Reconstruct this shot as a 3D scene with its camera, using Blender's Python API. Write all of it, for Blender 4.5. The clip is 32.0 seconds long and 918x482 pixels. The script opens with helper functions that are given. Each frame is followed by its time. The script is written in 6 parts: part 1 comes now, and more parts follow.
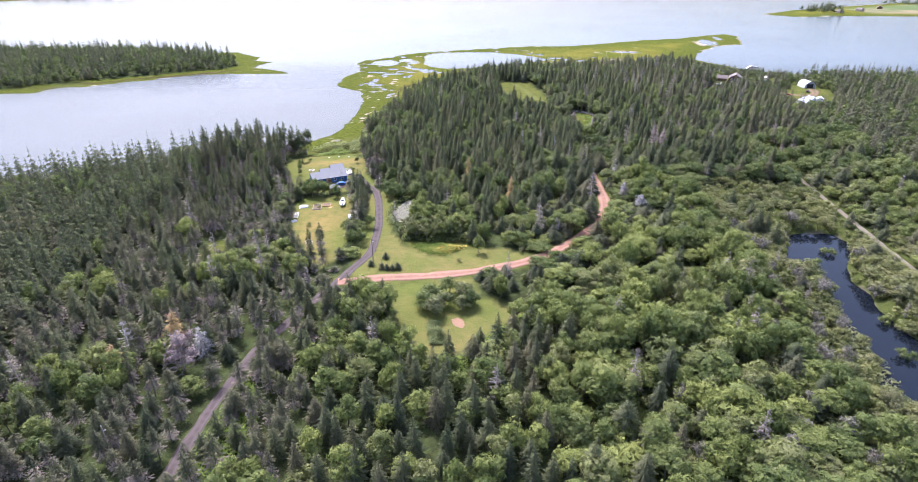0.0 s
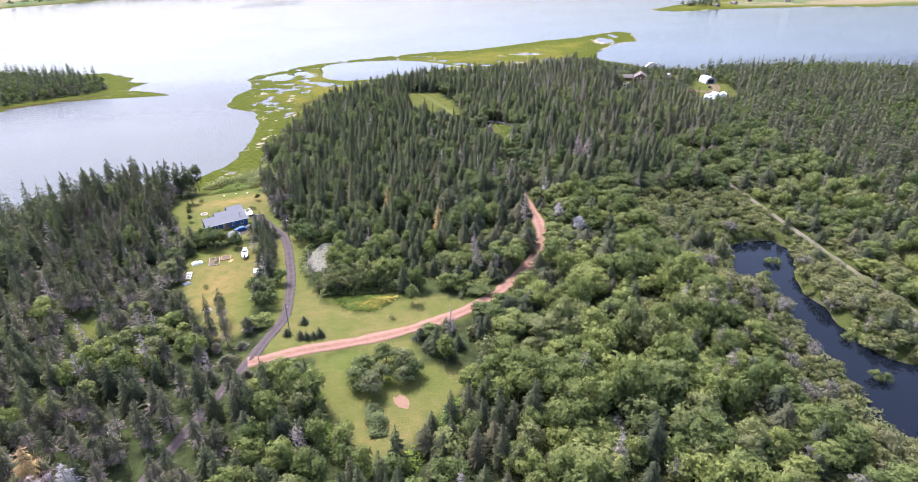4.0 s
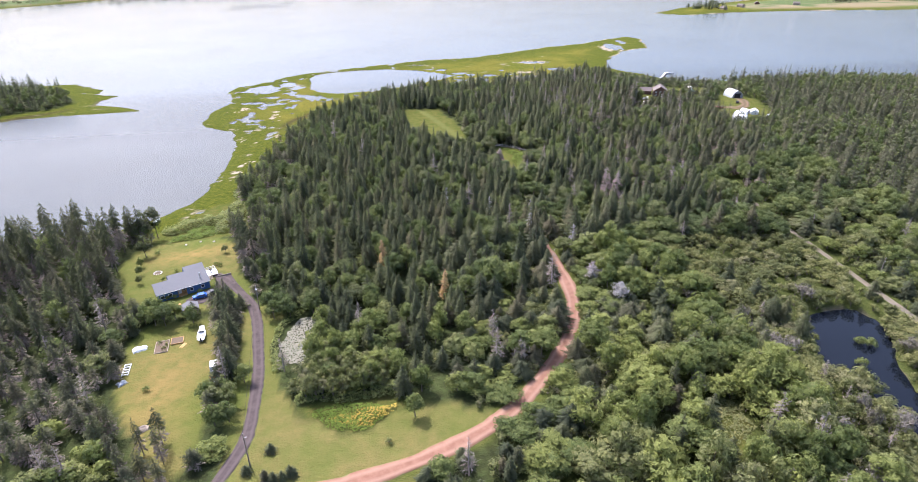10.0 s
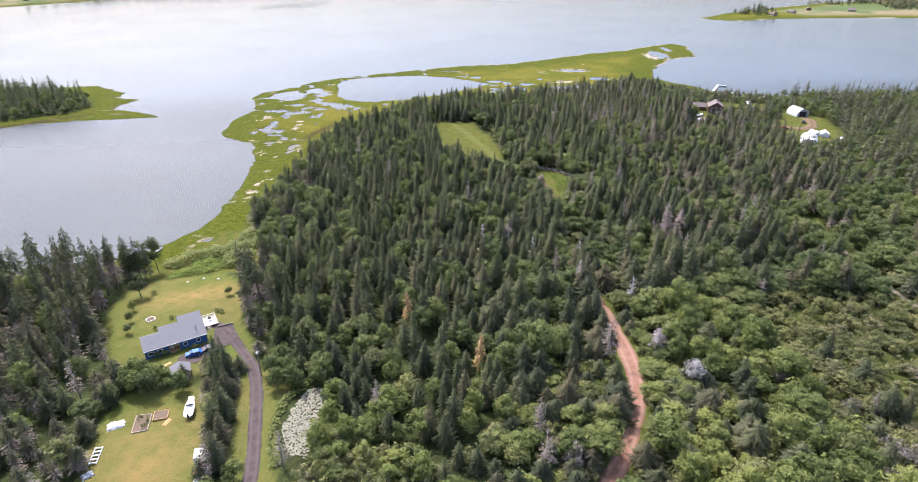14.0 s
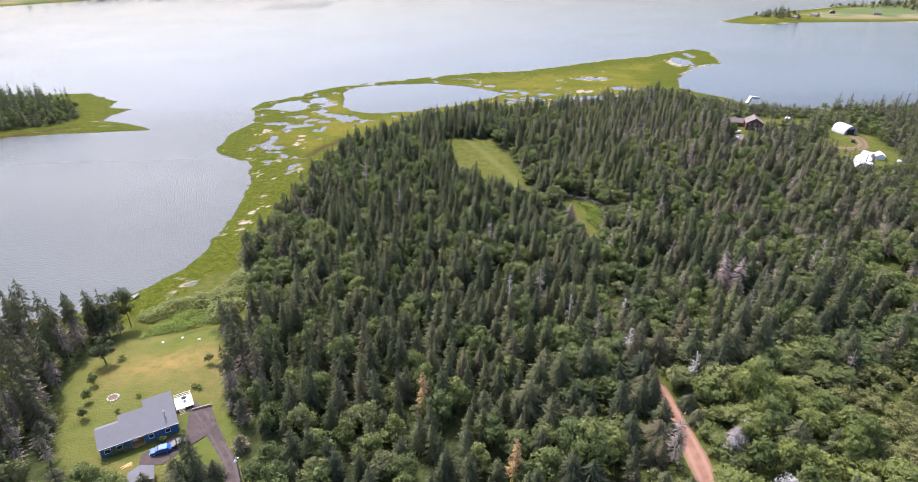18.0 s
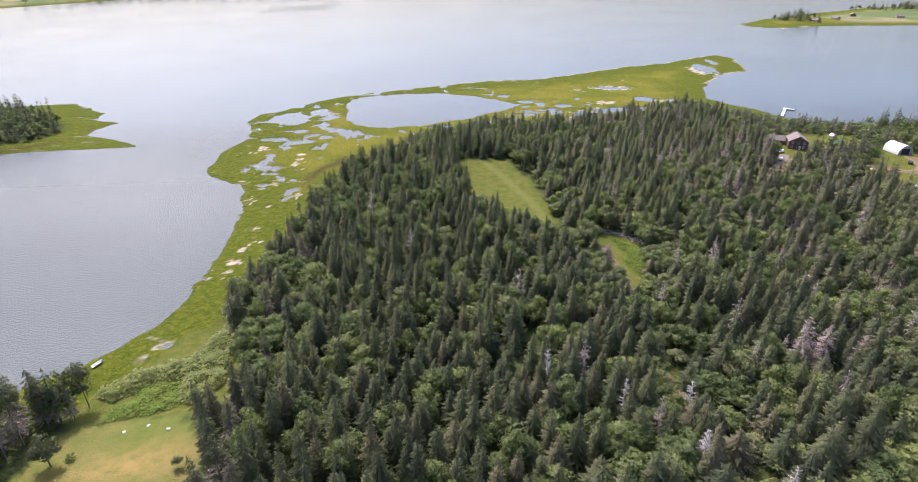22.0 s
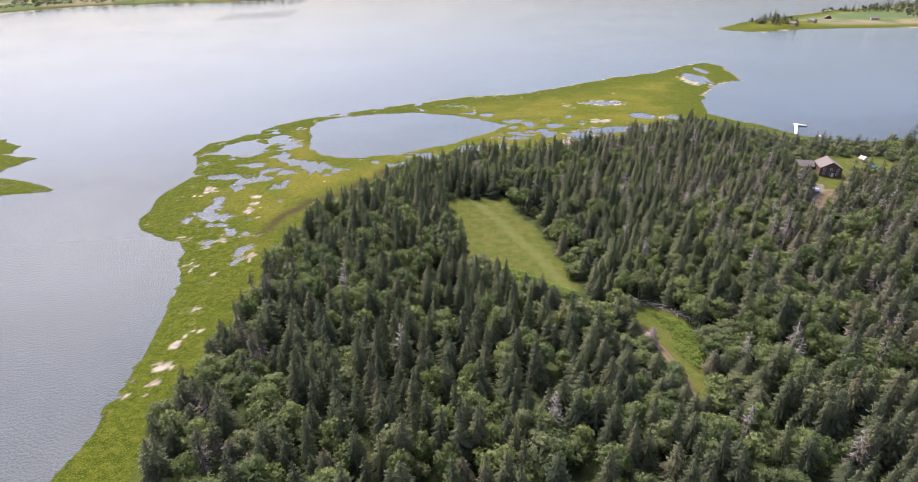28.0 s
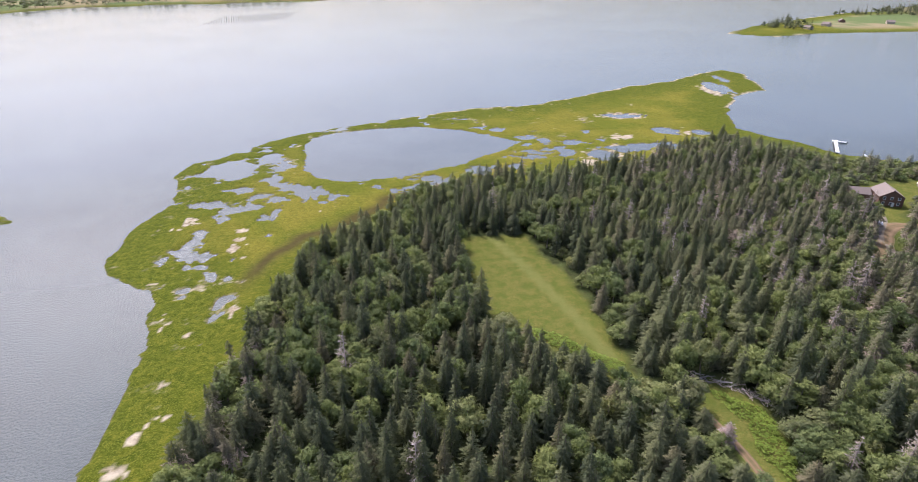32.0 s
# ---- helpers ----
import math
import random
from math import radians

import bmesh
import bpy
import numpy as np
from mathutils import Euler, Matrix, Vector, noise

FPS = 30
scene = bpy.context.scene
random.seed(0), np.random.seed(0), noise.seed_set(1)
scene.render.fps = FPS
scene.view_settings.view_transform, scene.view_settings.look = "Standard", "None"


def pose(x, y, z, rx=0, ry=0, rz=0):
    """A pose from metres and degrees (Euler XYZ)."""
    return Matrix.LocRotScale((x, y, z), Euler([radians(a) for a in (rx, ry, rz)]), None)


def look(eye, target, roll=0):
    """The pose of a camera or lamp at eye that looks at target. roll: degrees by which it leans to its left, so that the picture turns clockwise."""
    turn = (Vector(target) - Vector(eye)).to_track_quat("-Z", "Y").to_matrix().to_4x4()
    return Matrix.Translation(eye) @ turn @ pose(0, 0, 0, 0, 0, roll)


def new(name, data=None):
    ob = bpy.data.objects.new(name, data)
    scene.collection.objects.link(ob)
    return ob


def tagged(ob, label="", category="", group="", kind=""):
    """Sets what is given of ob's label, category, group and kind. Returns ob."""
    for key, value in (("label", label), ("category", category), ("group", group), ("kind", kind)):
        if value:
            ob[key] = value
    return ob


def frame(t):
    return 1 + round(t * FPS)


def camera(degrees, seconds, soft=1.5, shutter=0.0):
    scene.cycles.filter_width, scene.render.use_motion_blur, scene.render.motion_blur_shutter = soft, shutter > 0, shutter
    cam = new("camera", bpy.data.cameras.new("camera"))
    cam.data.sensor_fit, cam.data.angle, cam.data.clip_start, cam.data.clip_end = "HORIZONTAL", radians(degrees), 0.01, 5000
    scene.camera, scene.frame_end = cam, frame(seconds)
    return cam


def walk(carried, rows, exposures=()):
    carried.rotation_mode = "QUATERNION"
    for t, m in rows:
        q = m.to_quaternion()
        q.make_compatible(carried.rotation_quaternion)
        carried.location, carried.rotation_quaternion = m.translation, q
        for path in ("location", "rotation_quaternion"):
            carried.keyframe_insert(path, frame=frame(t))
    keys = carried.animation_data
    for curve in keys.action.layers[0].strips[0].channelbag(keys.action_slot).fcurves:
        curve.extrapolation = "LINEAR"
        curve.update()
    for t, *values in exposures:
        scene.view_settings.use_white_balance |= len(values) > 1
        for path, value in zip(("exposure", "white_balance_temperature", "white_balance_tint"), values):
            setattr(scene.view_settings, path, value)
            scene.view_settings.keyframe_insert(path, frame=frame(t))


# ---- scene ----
cam = camera(76.5, 32.0, 0.8)
PATH = [
    (0, (1.02, 6.778, 102.515), (1.012, 8.56, 101.609), 0.3),
    (0.5, (0.387, 10.648, 102.563), (0.378, 12.431, 101.658), 0.2),
    (1, (-0.134, 14.504, 102.648), (-0.145, 16.287, 101.742), 0.3),
    (1.5, (-0.635, 18.324, 102.771), (-0.63, 20.107, 101.865), 0.2),
    (2, (-1.278, 22.108, 102.922), (-1.166, 23.889, 102.017), -0.1),
    (2.5, (-2.13, 25.825, 103.067), (-1.889, 27.593, 102.163), -0.6),
    (3, (-2.828, 29.574, 103.175), (-2.56, 31.338, 102.272), -0.6),
    (3.5, (-3.213, 33.404, 103.254), (-2.933, 35.167, 102.351), -0.6),
    (5.5, (-3.228, 49.262, 103.603), (-2.929, 51.021, 102.7), -0.6),
    (6, (-3.036, 53.278, 103.612), (-2.736, 55.037, 102.709), -0.6),
    (6.5, (-2.757, 57.298, 103.59), (-2.455, 59.056, 102.686), -0.6),
    (7, (-2.487, 61.371, 103.562), (-2.183, 63.129, 102.658), -0.6),
    (7.5, (-2.146, 65.49, 103.526), (-1.841, 67.248, 102.622), -0.6),
    (8, (-1.82, 69.554, 103.474), (-1.514, 71.312, 102.57), -0.6),
    (8.5, (-1.42, 73.661, 103.409), (-1.113, 75.419, 102.506), -0.6),
    (9, (-1.045, 77.773, 103.364), (-0.738, 79.53, 102.461), -0.6),
    (9.5, (-0.696, 81.913, 103.35), (-0.388, 83.671, 102.447), -0.6),
    (10, (-0.364, 86.091, 103.364), (-0.056, 87.849, 102.462), -0.5),
    (10.5, (-0.048, 90.264, 103.399), (0.26, 92.022, 102.497), -0.5),
    (11, (0.241, 94.484, 103.429), (0.549, 96.241, 102.526), -0.5),
    (11.5, (0.532, 98.717, 103.448), (0.828, 100.477, 102.546), -0.4),
    (12, (0.878, 102.949, 103.454), (1.134, 104.716, 102.552), -0.2),
    (12.5, (1.146, 107.147, 103.459), (1.388, 108.916, 102.557), -0.1),
    (13, (1.281, 111.316, 103.484), (1.515, 113.086, 102.582), -0.1),
    (13.5, (1.369, 115.549, 103.566), (1.596, 117.32, 102.663), -0.1),
    (14, (1.352, 119.858, 103.691), (1.573, 121.629, 102.789), -0.0),
    (14.5, (1.273, 124.225, 103.827), (1.491, 125.996, 102.924), 0.0),
    (16.5, (0.741, 141.737, 104.565), (0.949, 143.508, 103.66), 0.2),
    (17, (0.601, 146.165, 104.609), (0.807, 147.937, 103.704), 0.2),
    (17.5, (0.488, 150.566, 104.587), (0.692, 152.337, 103.682), 0.2),
    (18, (0.267, 154.863, 104.543), (0.469, 156.635, 103.638), 0.2),
    (18.5, (0.015, 159.188, 104.472), (0.215, 160.96, 103.568), 0.2),
    (19, (-0.243, 163.651, 104.431), (-0.043, 165.423, 103.526), 0.1),
    (19.5, (-0.512, 168.18, 104.433), (-0.313, 169.952, 103.527), 0.2),
    (20, (-0.811, 172.693, 104.472), (-0.613, 174.465, 103.567), 0.3),
    (20.5, (-1.065, 177.127, 104.531), (-0.869, 178.9, 103.626), 0.3),
    (21, (-1.301, 181.47, 104.585), (-1.106, 183.244, 103.681), 0.3),
    (21.5, (-1.485, 185.838, 104.601), (-1.293, 187.612, 103.697), 0.3),
    (22, (-1.675, 190.323, 104.598), (-1.484, 192.097, 103.694), 0.2),
    (22.5, (-1.896, 194.872, 104.581), (-1.706, 196.645, 103.676), 0.2),
    (23, (-2.158, 199.5, 104.57), (-1.97, 201.274, 103.665), 0.3),
    (23.5, (-2.447, 204.058, 104.568), (-2.26, 205.832, 103.665), 0.3),
    (24, (-2.711, 208.515, 104.598), (-2.525, 210.29, 103.694), 0.3),
    (24.5, (-3.014, 212.929, 104.621), (-2.829, 214.703, 103.717), 0.3),
    (25, (-3.326, 217.317, 104.6), (-3.115, 219.09, 103.698), 0.2),
    (25.5, (-3.619, 221.79, 104.507), (-3.361, 223.557, 103.607), -0.0),
    (27.5, (-4.107, 240.684, 103.685), (-3.817, 242.448, 102.789), 0.0),
    (28, (-4.215, 245.386, 103.605), (-3.921, 247.15, 102.71), 0.0),
    (28.5, (-4.304, 250.053, 103.555), (-4.009, 251.817, 102.66), 0.1),
    (29, (-4.407, 254.673, 103.513), (-4.11, 256.437, 102.618), 0.1),
    (29.5, (-4.516, 259.276, 103.48), (-4.218, 261.04, 102.586), 0.1),
    (30, (-4.615, 263.876, 103.456), (-4.316, 265.64, 102.562), 0.1),
    (30.5, (-4.715, 268.472, 103.438), (-4.414, 270.236, 102.544), 0.1),
    (31, (-4.792, 273.09, 103.424), (-4.491, 274.853, 102.531), 0.1),
    (31.5, (-4.832, 277.746, 103.416), (-4.531, 279.51, 102.523), 0.1),
    (32, (-4.844, 282.426, 103.411), (-4.542, 284.19, 102.518), 0.1),
]
walk(cam, [(t, look(eye, target, roll)) for t, eye, target, roll in PATH], [(0, 1.26, 5500, 21), (8, 1.12, 5650, 20), (16, 1.0, 5850, 18), (32, 0.82, 5950, 19)])

# ---- light: a hazy summer noon, the sun ahead and to the left ----
SUN_AZ, SUN_EL = -26.0, 55.0          # degrees from +y towards +x; above the horizon
to_sun = Vector((math.sin(radians(SUN_AZ)) * math.cos(radians(SUN_EL)), math.cos(radians(SUN_AZ)) * math.cos(radians(SUN_EL)), math.sin(radians(SUN_EL))))
sun_data = bpy.data.lights.new("sun", "SUN")
sun_data.energy, sun_data.angle, sun_data.color = 2.75, radians(0.6), (1.0, 0.95, 0.86)
sun = new("sun", sun_data)
sun.matrix_world = look((0, 0, 300), Vector((0, 0, 300)) - to_sun)

world = bpy.data.worlds.new("sky")
scene.world = world
world.use_nodes = True
wn, wl = world.node_tree.nodes, world.node_tree.links
wn.clear()
sky = wn.new("ShaderNodeTexSky")
sky.sky_type, sky.sun_disc = "NISHITA", False
sky.sun_elevation, sky.sun_rotation = radians(SUN_EL), radians(SUN_AZ)
sky.air_density, sky.dust_density, sky.ozone_density = 1.0, 5.0, 1.0
back = wn.new("ShaderNodeBackground")
back.inputs["Strength"].default_value = 0.165
wout = wn.new("ShaderNodeOutputWorld")
wl.new(sky.outputs["Color"], back.inputs["Color"])
wl.new(back.outputs["Background"], wout.inputs["Surface"])

# ---- materials ----
class Nodes:
    """A short way to write a node material."""

    def __init__(self, name):
        self.mat = bpy.data.materials.new(name)
        self.mat.use_nodes = True
        self.tree = self.mat.node_tree
        self.tree.nodes.clear()
        self.out = self.tree.nodes.new("ShaderNodeOutputMaterial")

    def put(self, socket, value):
        if isinstance(value, bpy.types.NodeSocket):
            self.tree.links.new(value, socket)
        elif isinstance(value, tuple) and len(value) == 3 and socket.type == "RGBA":
            socket.default_value = (*value, 1)
        else:
            socket.default_value = value

    def node(self, kind, **sockets):
        n = self.tree.nodes.new(kind)
        for key, value in sockets.items():
            self.put(n.inputs[key.replace("_", " ")], value)
        return n

    def where(self):
        return self.tree.nodes.new("ShaderNodeNewGeometry").outputs["Position"]

    def local(self):
        return self.tree.nodes.new("ShaderNodeTexCoord").outputs["Object"]

    def noise(self, scale, detail=4.0, at=None, rough=0.55):
        return self.node("ShaderNodeTexNoise", Vector=at or self.where(), Scale=scale, Detail=detail, Roughness=rough).outputs["Fac"]

    def ramp(self, fac, low, high):
        n = self.node("ShaderNodeMapRange", Value=fac)
        n.inputs["From Min"].default_value, n.inputs["From Max"].default_value = low, high
        return n.outputs["Result"]

    def mix(self, fac, a, b):
        n = self.tree.nodes.new("ShaderNodeMix")
        n.data_type = "RGBA"
        self.put(n.inputs[0], fac), self.put(n.inputs[6], a), self.put(n.inputs[7], b)
        return n.outputs[2]

    def math(self, op, a, b=0.0):
        n = self.tree.nodes.new("ShaderNodeMath")
        n.operation = op
        self.put(n.inputs[0], a), self.put(n.inputs[1], b)
        return n.outputs[0]

    def attr(self, name):
        n = self.tree.nodes.new("ShaderNodeAttribute")
        n.attribute_name = name
        return n.outputs["Fac"]

    def one(self):
        return self.tree.nodes.new("ShaderNodeObjectInfo").outputs["Random"]

    def island(self):
        return self.tree.nodes.new("ShaderNodeNewGeometry").outputs["Random Per Island"]

    def bump(self, height, strength=0.4, distance=0.1):
        return self.node("ShaderNodeBump", Height=height, Strength=strength, Distance=distance).outputs["Normal"]

    def outward(self, share=0.5):
        """The way a spray of leaves faces in its crown, more than its own tilt."""
        n = self.tree.nodes.new("ShaderNodeAttribute")
        n.attribute_name = "out"
        t = self.tree.nodes.new("ShaderNodeVectorTransform")
        t.vector_type, t.convert_from, t.convert_to = "VECTOR", "OBJECT", "WORLD"
        self.tree.links.new(n.outputs["Vector"], t.inputs[0])
        a, b, c = (self.tree.nodes.new("ShaderNodeVectorMath") for _ in range(3))
        a.operation, b.operation, c.operation = "SCALE", "ADD", "NORMALIZE"
        self.put(a.inputs[0], self.tree.nodes.new("ShaderNodeNewGeometry").outputs["Normal"])
        self.put(a.inputs["Scale"], (1 - share) / share)
        self.put(b.inputs[0], t.outputs[0]), self.put(b.inputs[1], a.outputs[0]), self.put(c.inputs[0], b.outputs[0])
        return c.outputs[0]

    def surface(self, color, rough=0.8, normal=None, metal=0.0, spec=0.4):
        n = self.node("ShaderNodeBsdfPrincipled", Base_Color=color, Roughness=rough, Metallic=metal)
        n.inputs["Specular IOR Level"].default_value = spec
        if normal:
            self.put(n.inputs["Normal"], normal)
        self.tree.links.new(n.outputs[0], self.out.inputs["Surface"])
        return self.mat

    def leaf(self, color, glow=0.35, fine=3.1, gaps=0.47):
        """Sprays of leaves: dull on top, the sun shines through them, and there are gaps between the leaves."""
        facing = self.outward()
        a = self.node("ShaderNodeBsdfPrincipled", Base_Color=color, Roughness=0.65, Normal=facing)
        a.inputs["Specular IOR Level"].default_value = 0.12
        b = self.node("ShaderNodeBsdfTranslucent", Color=self.mix(0.5, color, (0.16, 0.22, 0.03)))
        m = self.node("ShaderNodeMixShader", Fac=glow)
        self.tree.links.new(a.outputs[0], m.inputs[1])
        self.tree.links.new(b.outputs[0], m.inputs[2])
        return self.gappy(m.outputs[0], fine, gaps)

    def gappy(self, shader, fine, gaps):
        """Lets the eye through between the leaves or twigs."""
        open_ = self.tree.nodes.new("ShaderNodeBsdfTransparent")
        m = self.node("ShaderNodeMixShader", Fac=self.ramp(self.noise(fine, 1.5), gaps, gaps + 0.015))
        self.tree.links.new(open_.outputs[0], m.inputs[1])
        self.tree.links.new(shader, m.inputs[2])
        self.tree.links.new(m.outputs[0], self.out.inputs["Surface"])
        return self.mat


def plain(name, color, rough=0.7, metal=0.0, vary=0.15, scale=3.0, bump=0.0):
    """Paint, wood, metal and the like: one colour with stains and grain."""
    n = Nodes(name)
    big, fine = n.noise(scale, 3), n.noise(scale * 14, 4)
    dark = tuple(c * (1 - vary) for c in color)
    light = tuple(min(1, c * (1 + vary)) for c in color)
    col = n.mix(n.math("MULTIPLY_ADD", fine, 0.5), dark, light)
    col = n.mix(n.ramp(big, 0.3, 0.75), col, n.mix(fine, color, dark))
    return n.surface(col, rough, n.bump(fine, bump, 0.02) if bump else None, metal)


def twiggy(name, color, gaps=0.53, fine=3.6):
    """A haze of bare twigs."""
    n = Nodes(name)
    col = n.mix(n.math("MULTIPLY_ADD", n.noise(9, 2), 0.6), tuple(c * 0.6 for c in color), tuple(c * 1.25 for c in color))
    s = n.node("ShaderNodeBsdfPrincipled", Base_Color=col, Roughness=0.95)
    s.inputs["Specular IOR Level"].default_value = 0.05
    return n.gappy(s.outputs[0], fine, gaps)


def foliage(name, dark, light, odd, solo, glow=0.3):
    """Needles or leaves. Each tree has a tint of its own, each branch a little more."""
    n = Nodes(name)
    tint = n.one() if solo else n.attr("tint")
    col = n.mix(tint, dark, light)
    col = n.mix(n.math("MULTIPLY", n.ramp(n.math("FRACT", n.math("MULTIPLY", tint, 7.31)), 0.72, 1.0), 0.75), col, odd)
    each = n.island()
    col = n.mix(n.math("MULTIPLY", each, 0.38), col, tuple(c * 1.5 for c in light))
    # dark mottling painted into the colour for shaded gaps between the sprays
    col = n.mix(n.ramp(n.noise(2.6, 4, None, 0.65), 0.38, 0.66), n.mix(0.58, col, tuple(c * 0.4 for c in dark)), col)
    return n.leaf(col, glow)


SPRUCE = ((0.060, 0.074, 0.046), (0.150, 0.156, 0.076), (0.215, 0.165, 0.108))
PINE = ((0.066, 0.072, 0.045), (0.146, 0.141, 0.080), (0.212, 0.168, 0.122))
BROAD = ((0.110, 0.145, 0.054), (0.305, 0.330, 0.092), (0.300, 0.275, 0.155))
# a darker, bluer broadleaf palette, mainly for the inner wood
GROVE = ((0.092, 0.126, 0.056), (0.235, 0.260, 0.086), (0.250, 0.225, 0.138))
ALDER = ((0.130, 0.145, 0.064), (0.290, 0.285, 0.105), (0.310, 0.270, 0.180))
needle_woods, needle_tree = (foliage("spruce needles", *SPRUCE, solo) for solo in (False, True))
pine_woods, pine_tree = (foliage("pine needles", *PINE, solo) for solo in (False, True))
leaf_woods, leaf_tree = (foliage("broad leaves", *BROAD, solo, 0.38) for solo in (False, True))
grove_woods, grove_tree = (foliage("darker broad leaves", *GROVE, solo, 0.38) for solo in (False, True))
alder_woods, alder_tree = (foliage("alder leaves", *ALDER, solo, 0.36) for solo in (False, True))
bark = plain("bark", (0.16, 0.13, 0.105), 0.9, vary=0.4, scale=1.5)
dead_wood = plain("dead grey wood", (0.27, 0.235, 0.215), 0.9, vary=0.3, scale=1.5)
grey_twigs = twiggy("bleached twigs", (0.185, 0.165, 0.135), 0.52)
dead_haze = twiggy("fine grey-pink dead twigs", (0.20, 0.165, 0.135), 0.53)
dry_twigs = twiggy("dry lower twigs", (0.205, 0.168, 0.135), 0.49)


def ground_material():
    n = Nodes("ground")
    patch, tuft, fine = n.noise(0.035, 4), n.noise(0.35, 5), n.noise(2.6, 4)
    duff = n.mix(n.ramp(tuft, 0.35, 0.65), (0.030, 0.034, 0.014), (0.060, 0.075, 0.026))
    grass = n.mix(n.ramp(patch, 0.38, 0.62), (0.105, 0.122, 0.026), (0.190, 0.150, 0.054))
    grass = n.mix(n.ramp(tuft, 0.35, 0.7), n.mix(0.55, grass, (0.085, 0.115, 0.022)), grass)
    grass = n.mix(n.math("MULTIPLY", n.ramp(fine, 0.3, 0.7), 0.3), grass, (0.08, 0.10, 0.03))
    grass = n.mix(n.math("MULTIPLY", n.attr("dry"), n.ramp(tuft, 0.15, 0.6)), grass, (0.245, 0.170, 0.062))
    wild = n.mix(n.ramp(tuft, 0.35, 0.65), (0.078, 0.092, 0.018), (0.135, 0.118, 0.034))
    wild = n.mix(n.ramp(fine, 0.4, 0.7), wild, (0.066, 0.088, 0.016))
    wild = n.mix(n.math("MULTIPLY", n.attr("mown"), 0.6), wild, (0.130, 0.135, 0.042))
    clump = n.noise(0.55, 5, None, 0.7)
    marsh = n.mix(n.ramp(patch, 0.40, 0.60), (0.088, 0.098, 0.011), (0.155, 0.132, 0.021))
    marsh = n.mix(n.attr("lush"), marsh, n.mix(n.ramp(tuft, 0.4, 0.6), (0.044, 0.060, 0.006), (0.080, 0.090, 0.010)))
    marsh = n.mix(n.ramp(n.noise(1.1, 5, None, 0.75), 0.36, 0.60), n.mix(0.62, marsh, (0.032, 0.050, 0.004)), marsh)
    marsh = n.mix(n.math("MULTIPLY", n.ramp(clump, 0.50, 0.62), 0.5), marsh, n.mix(0.5, marsh, (0.185, 0.165, 0.026)))
    marsh = n.mix(n.math("MULTIPLY", n.ramp(fine, 0.48, 0.72), 0.5), marsh, (0.20, 0.20, 0.035))
    sand = n.mix(n.ramp(tuft, 0.35, 0.65), (0.22, 0.175, 0.125), (0.38, 0.33, 0.25))
    bed = n.mix(tuft, (0.09, 0.075, 0.06), (0.15, 0.12, 0.09))
    field = n.mix(n.ramp(n.noise(0.008, 3), 0.45, 0.55), (0.22, 0.18, 0.105), (0.10, 0.13, 0.05))
    marsh = n.mix(n.math("MULTIPLY", n.attr("swale"), 0.95), marsh, n.mix(tuft, (0.030, 0.026, 0.010), (0.085, 0.066, 0.026)))
    weeds = n.mix(n.ramp(fine, 0.35, 0.65), (0.038, 0.050, 0.014), (0.085, 0.095, 0.026))
    duff = n.mix(n.attr("scrub"), duff, weeds)
    col = n.mix(n.attr("marsh"), duff, marsh)
    col = n.mix(n.attr("wild"), col, wild)
    col = n.mix(n.attr("lawn"), col, grass)
    col = n.mix(n.attr("field"), col, field)
    col = n.mix(n.attr("sand"), col, sand)
    col = n.mix(n.attr("bed"), col, bed)
    return n.surface(col, 0.95, n.bump(n.math("ADD", n.math("MULTIPLY", tuft, 2.0), fine), 0.9, 0.35), 0.0, 0.03)


ground_mat = ground_material()


def water_material(name, deep, rough, ripple, gust):
    n = Nodes(name)
    at = n.where()
    wide, small = n.noise(0.010, 3, at), n.noise(1.25, 2, at)
    tiny = n.noise(4.2, 2, at)
    wave = n.math("ADD", n.math("MULTIPLY", small, 1.0), n.math("MULTIPLY", tiny, 0.26))
    calm = n.ramp(wide, 0.30, 0.70)
    # the breeze ruffles the water under the near shore
    apart = n.tree.nodes.new("ShaderNodeSeparateXYZ")
    n.put(apart.inputs[0], at)
    breeze = n.math("MULTIPLY_ADD", n.ramp(apart.outputs[1], 600, 400), gust)
    n.put(breeze.node.inputs[2], 1.0)
    normal = n.node("ShaderNodeBump", Height=wave, Distance=0.075, Strength=n.math("MULTIPLY", n.math("MULTIPLY", n.math("ADD", calm, 1.6), ripple), breeze)).outputs["Normal"]
    col = n.mix(n.ramp(n.noise(0.02, 4, at), 0.35, 0.65), deep, tuple(c * 1.25 for c in deep))
    gloss = n.math("MULTIPLY_ADD", n.ramp(apart.outputs[1], 620, 430), 0.29 if gust else 0.0)
    n.put(gloss.node.inputs[2], rough)
    made = n.surface(col, gloss, normal, 0.0, 0.5 if gust else 0.3)
    for node in n.tree.nodes:
        if node.type == "BSDF_PRINCIPLED":
            node.inputs["IOR"].default_value = 1.33
    return made


bay_water = water_material("bay water", (0.050, 0.060, 0.062), 0.05, 0.46, 5.0)
pond_water = water_material("pond water", (0.006, 0.008, 0.012), 0.04, 0.02, 0.0)


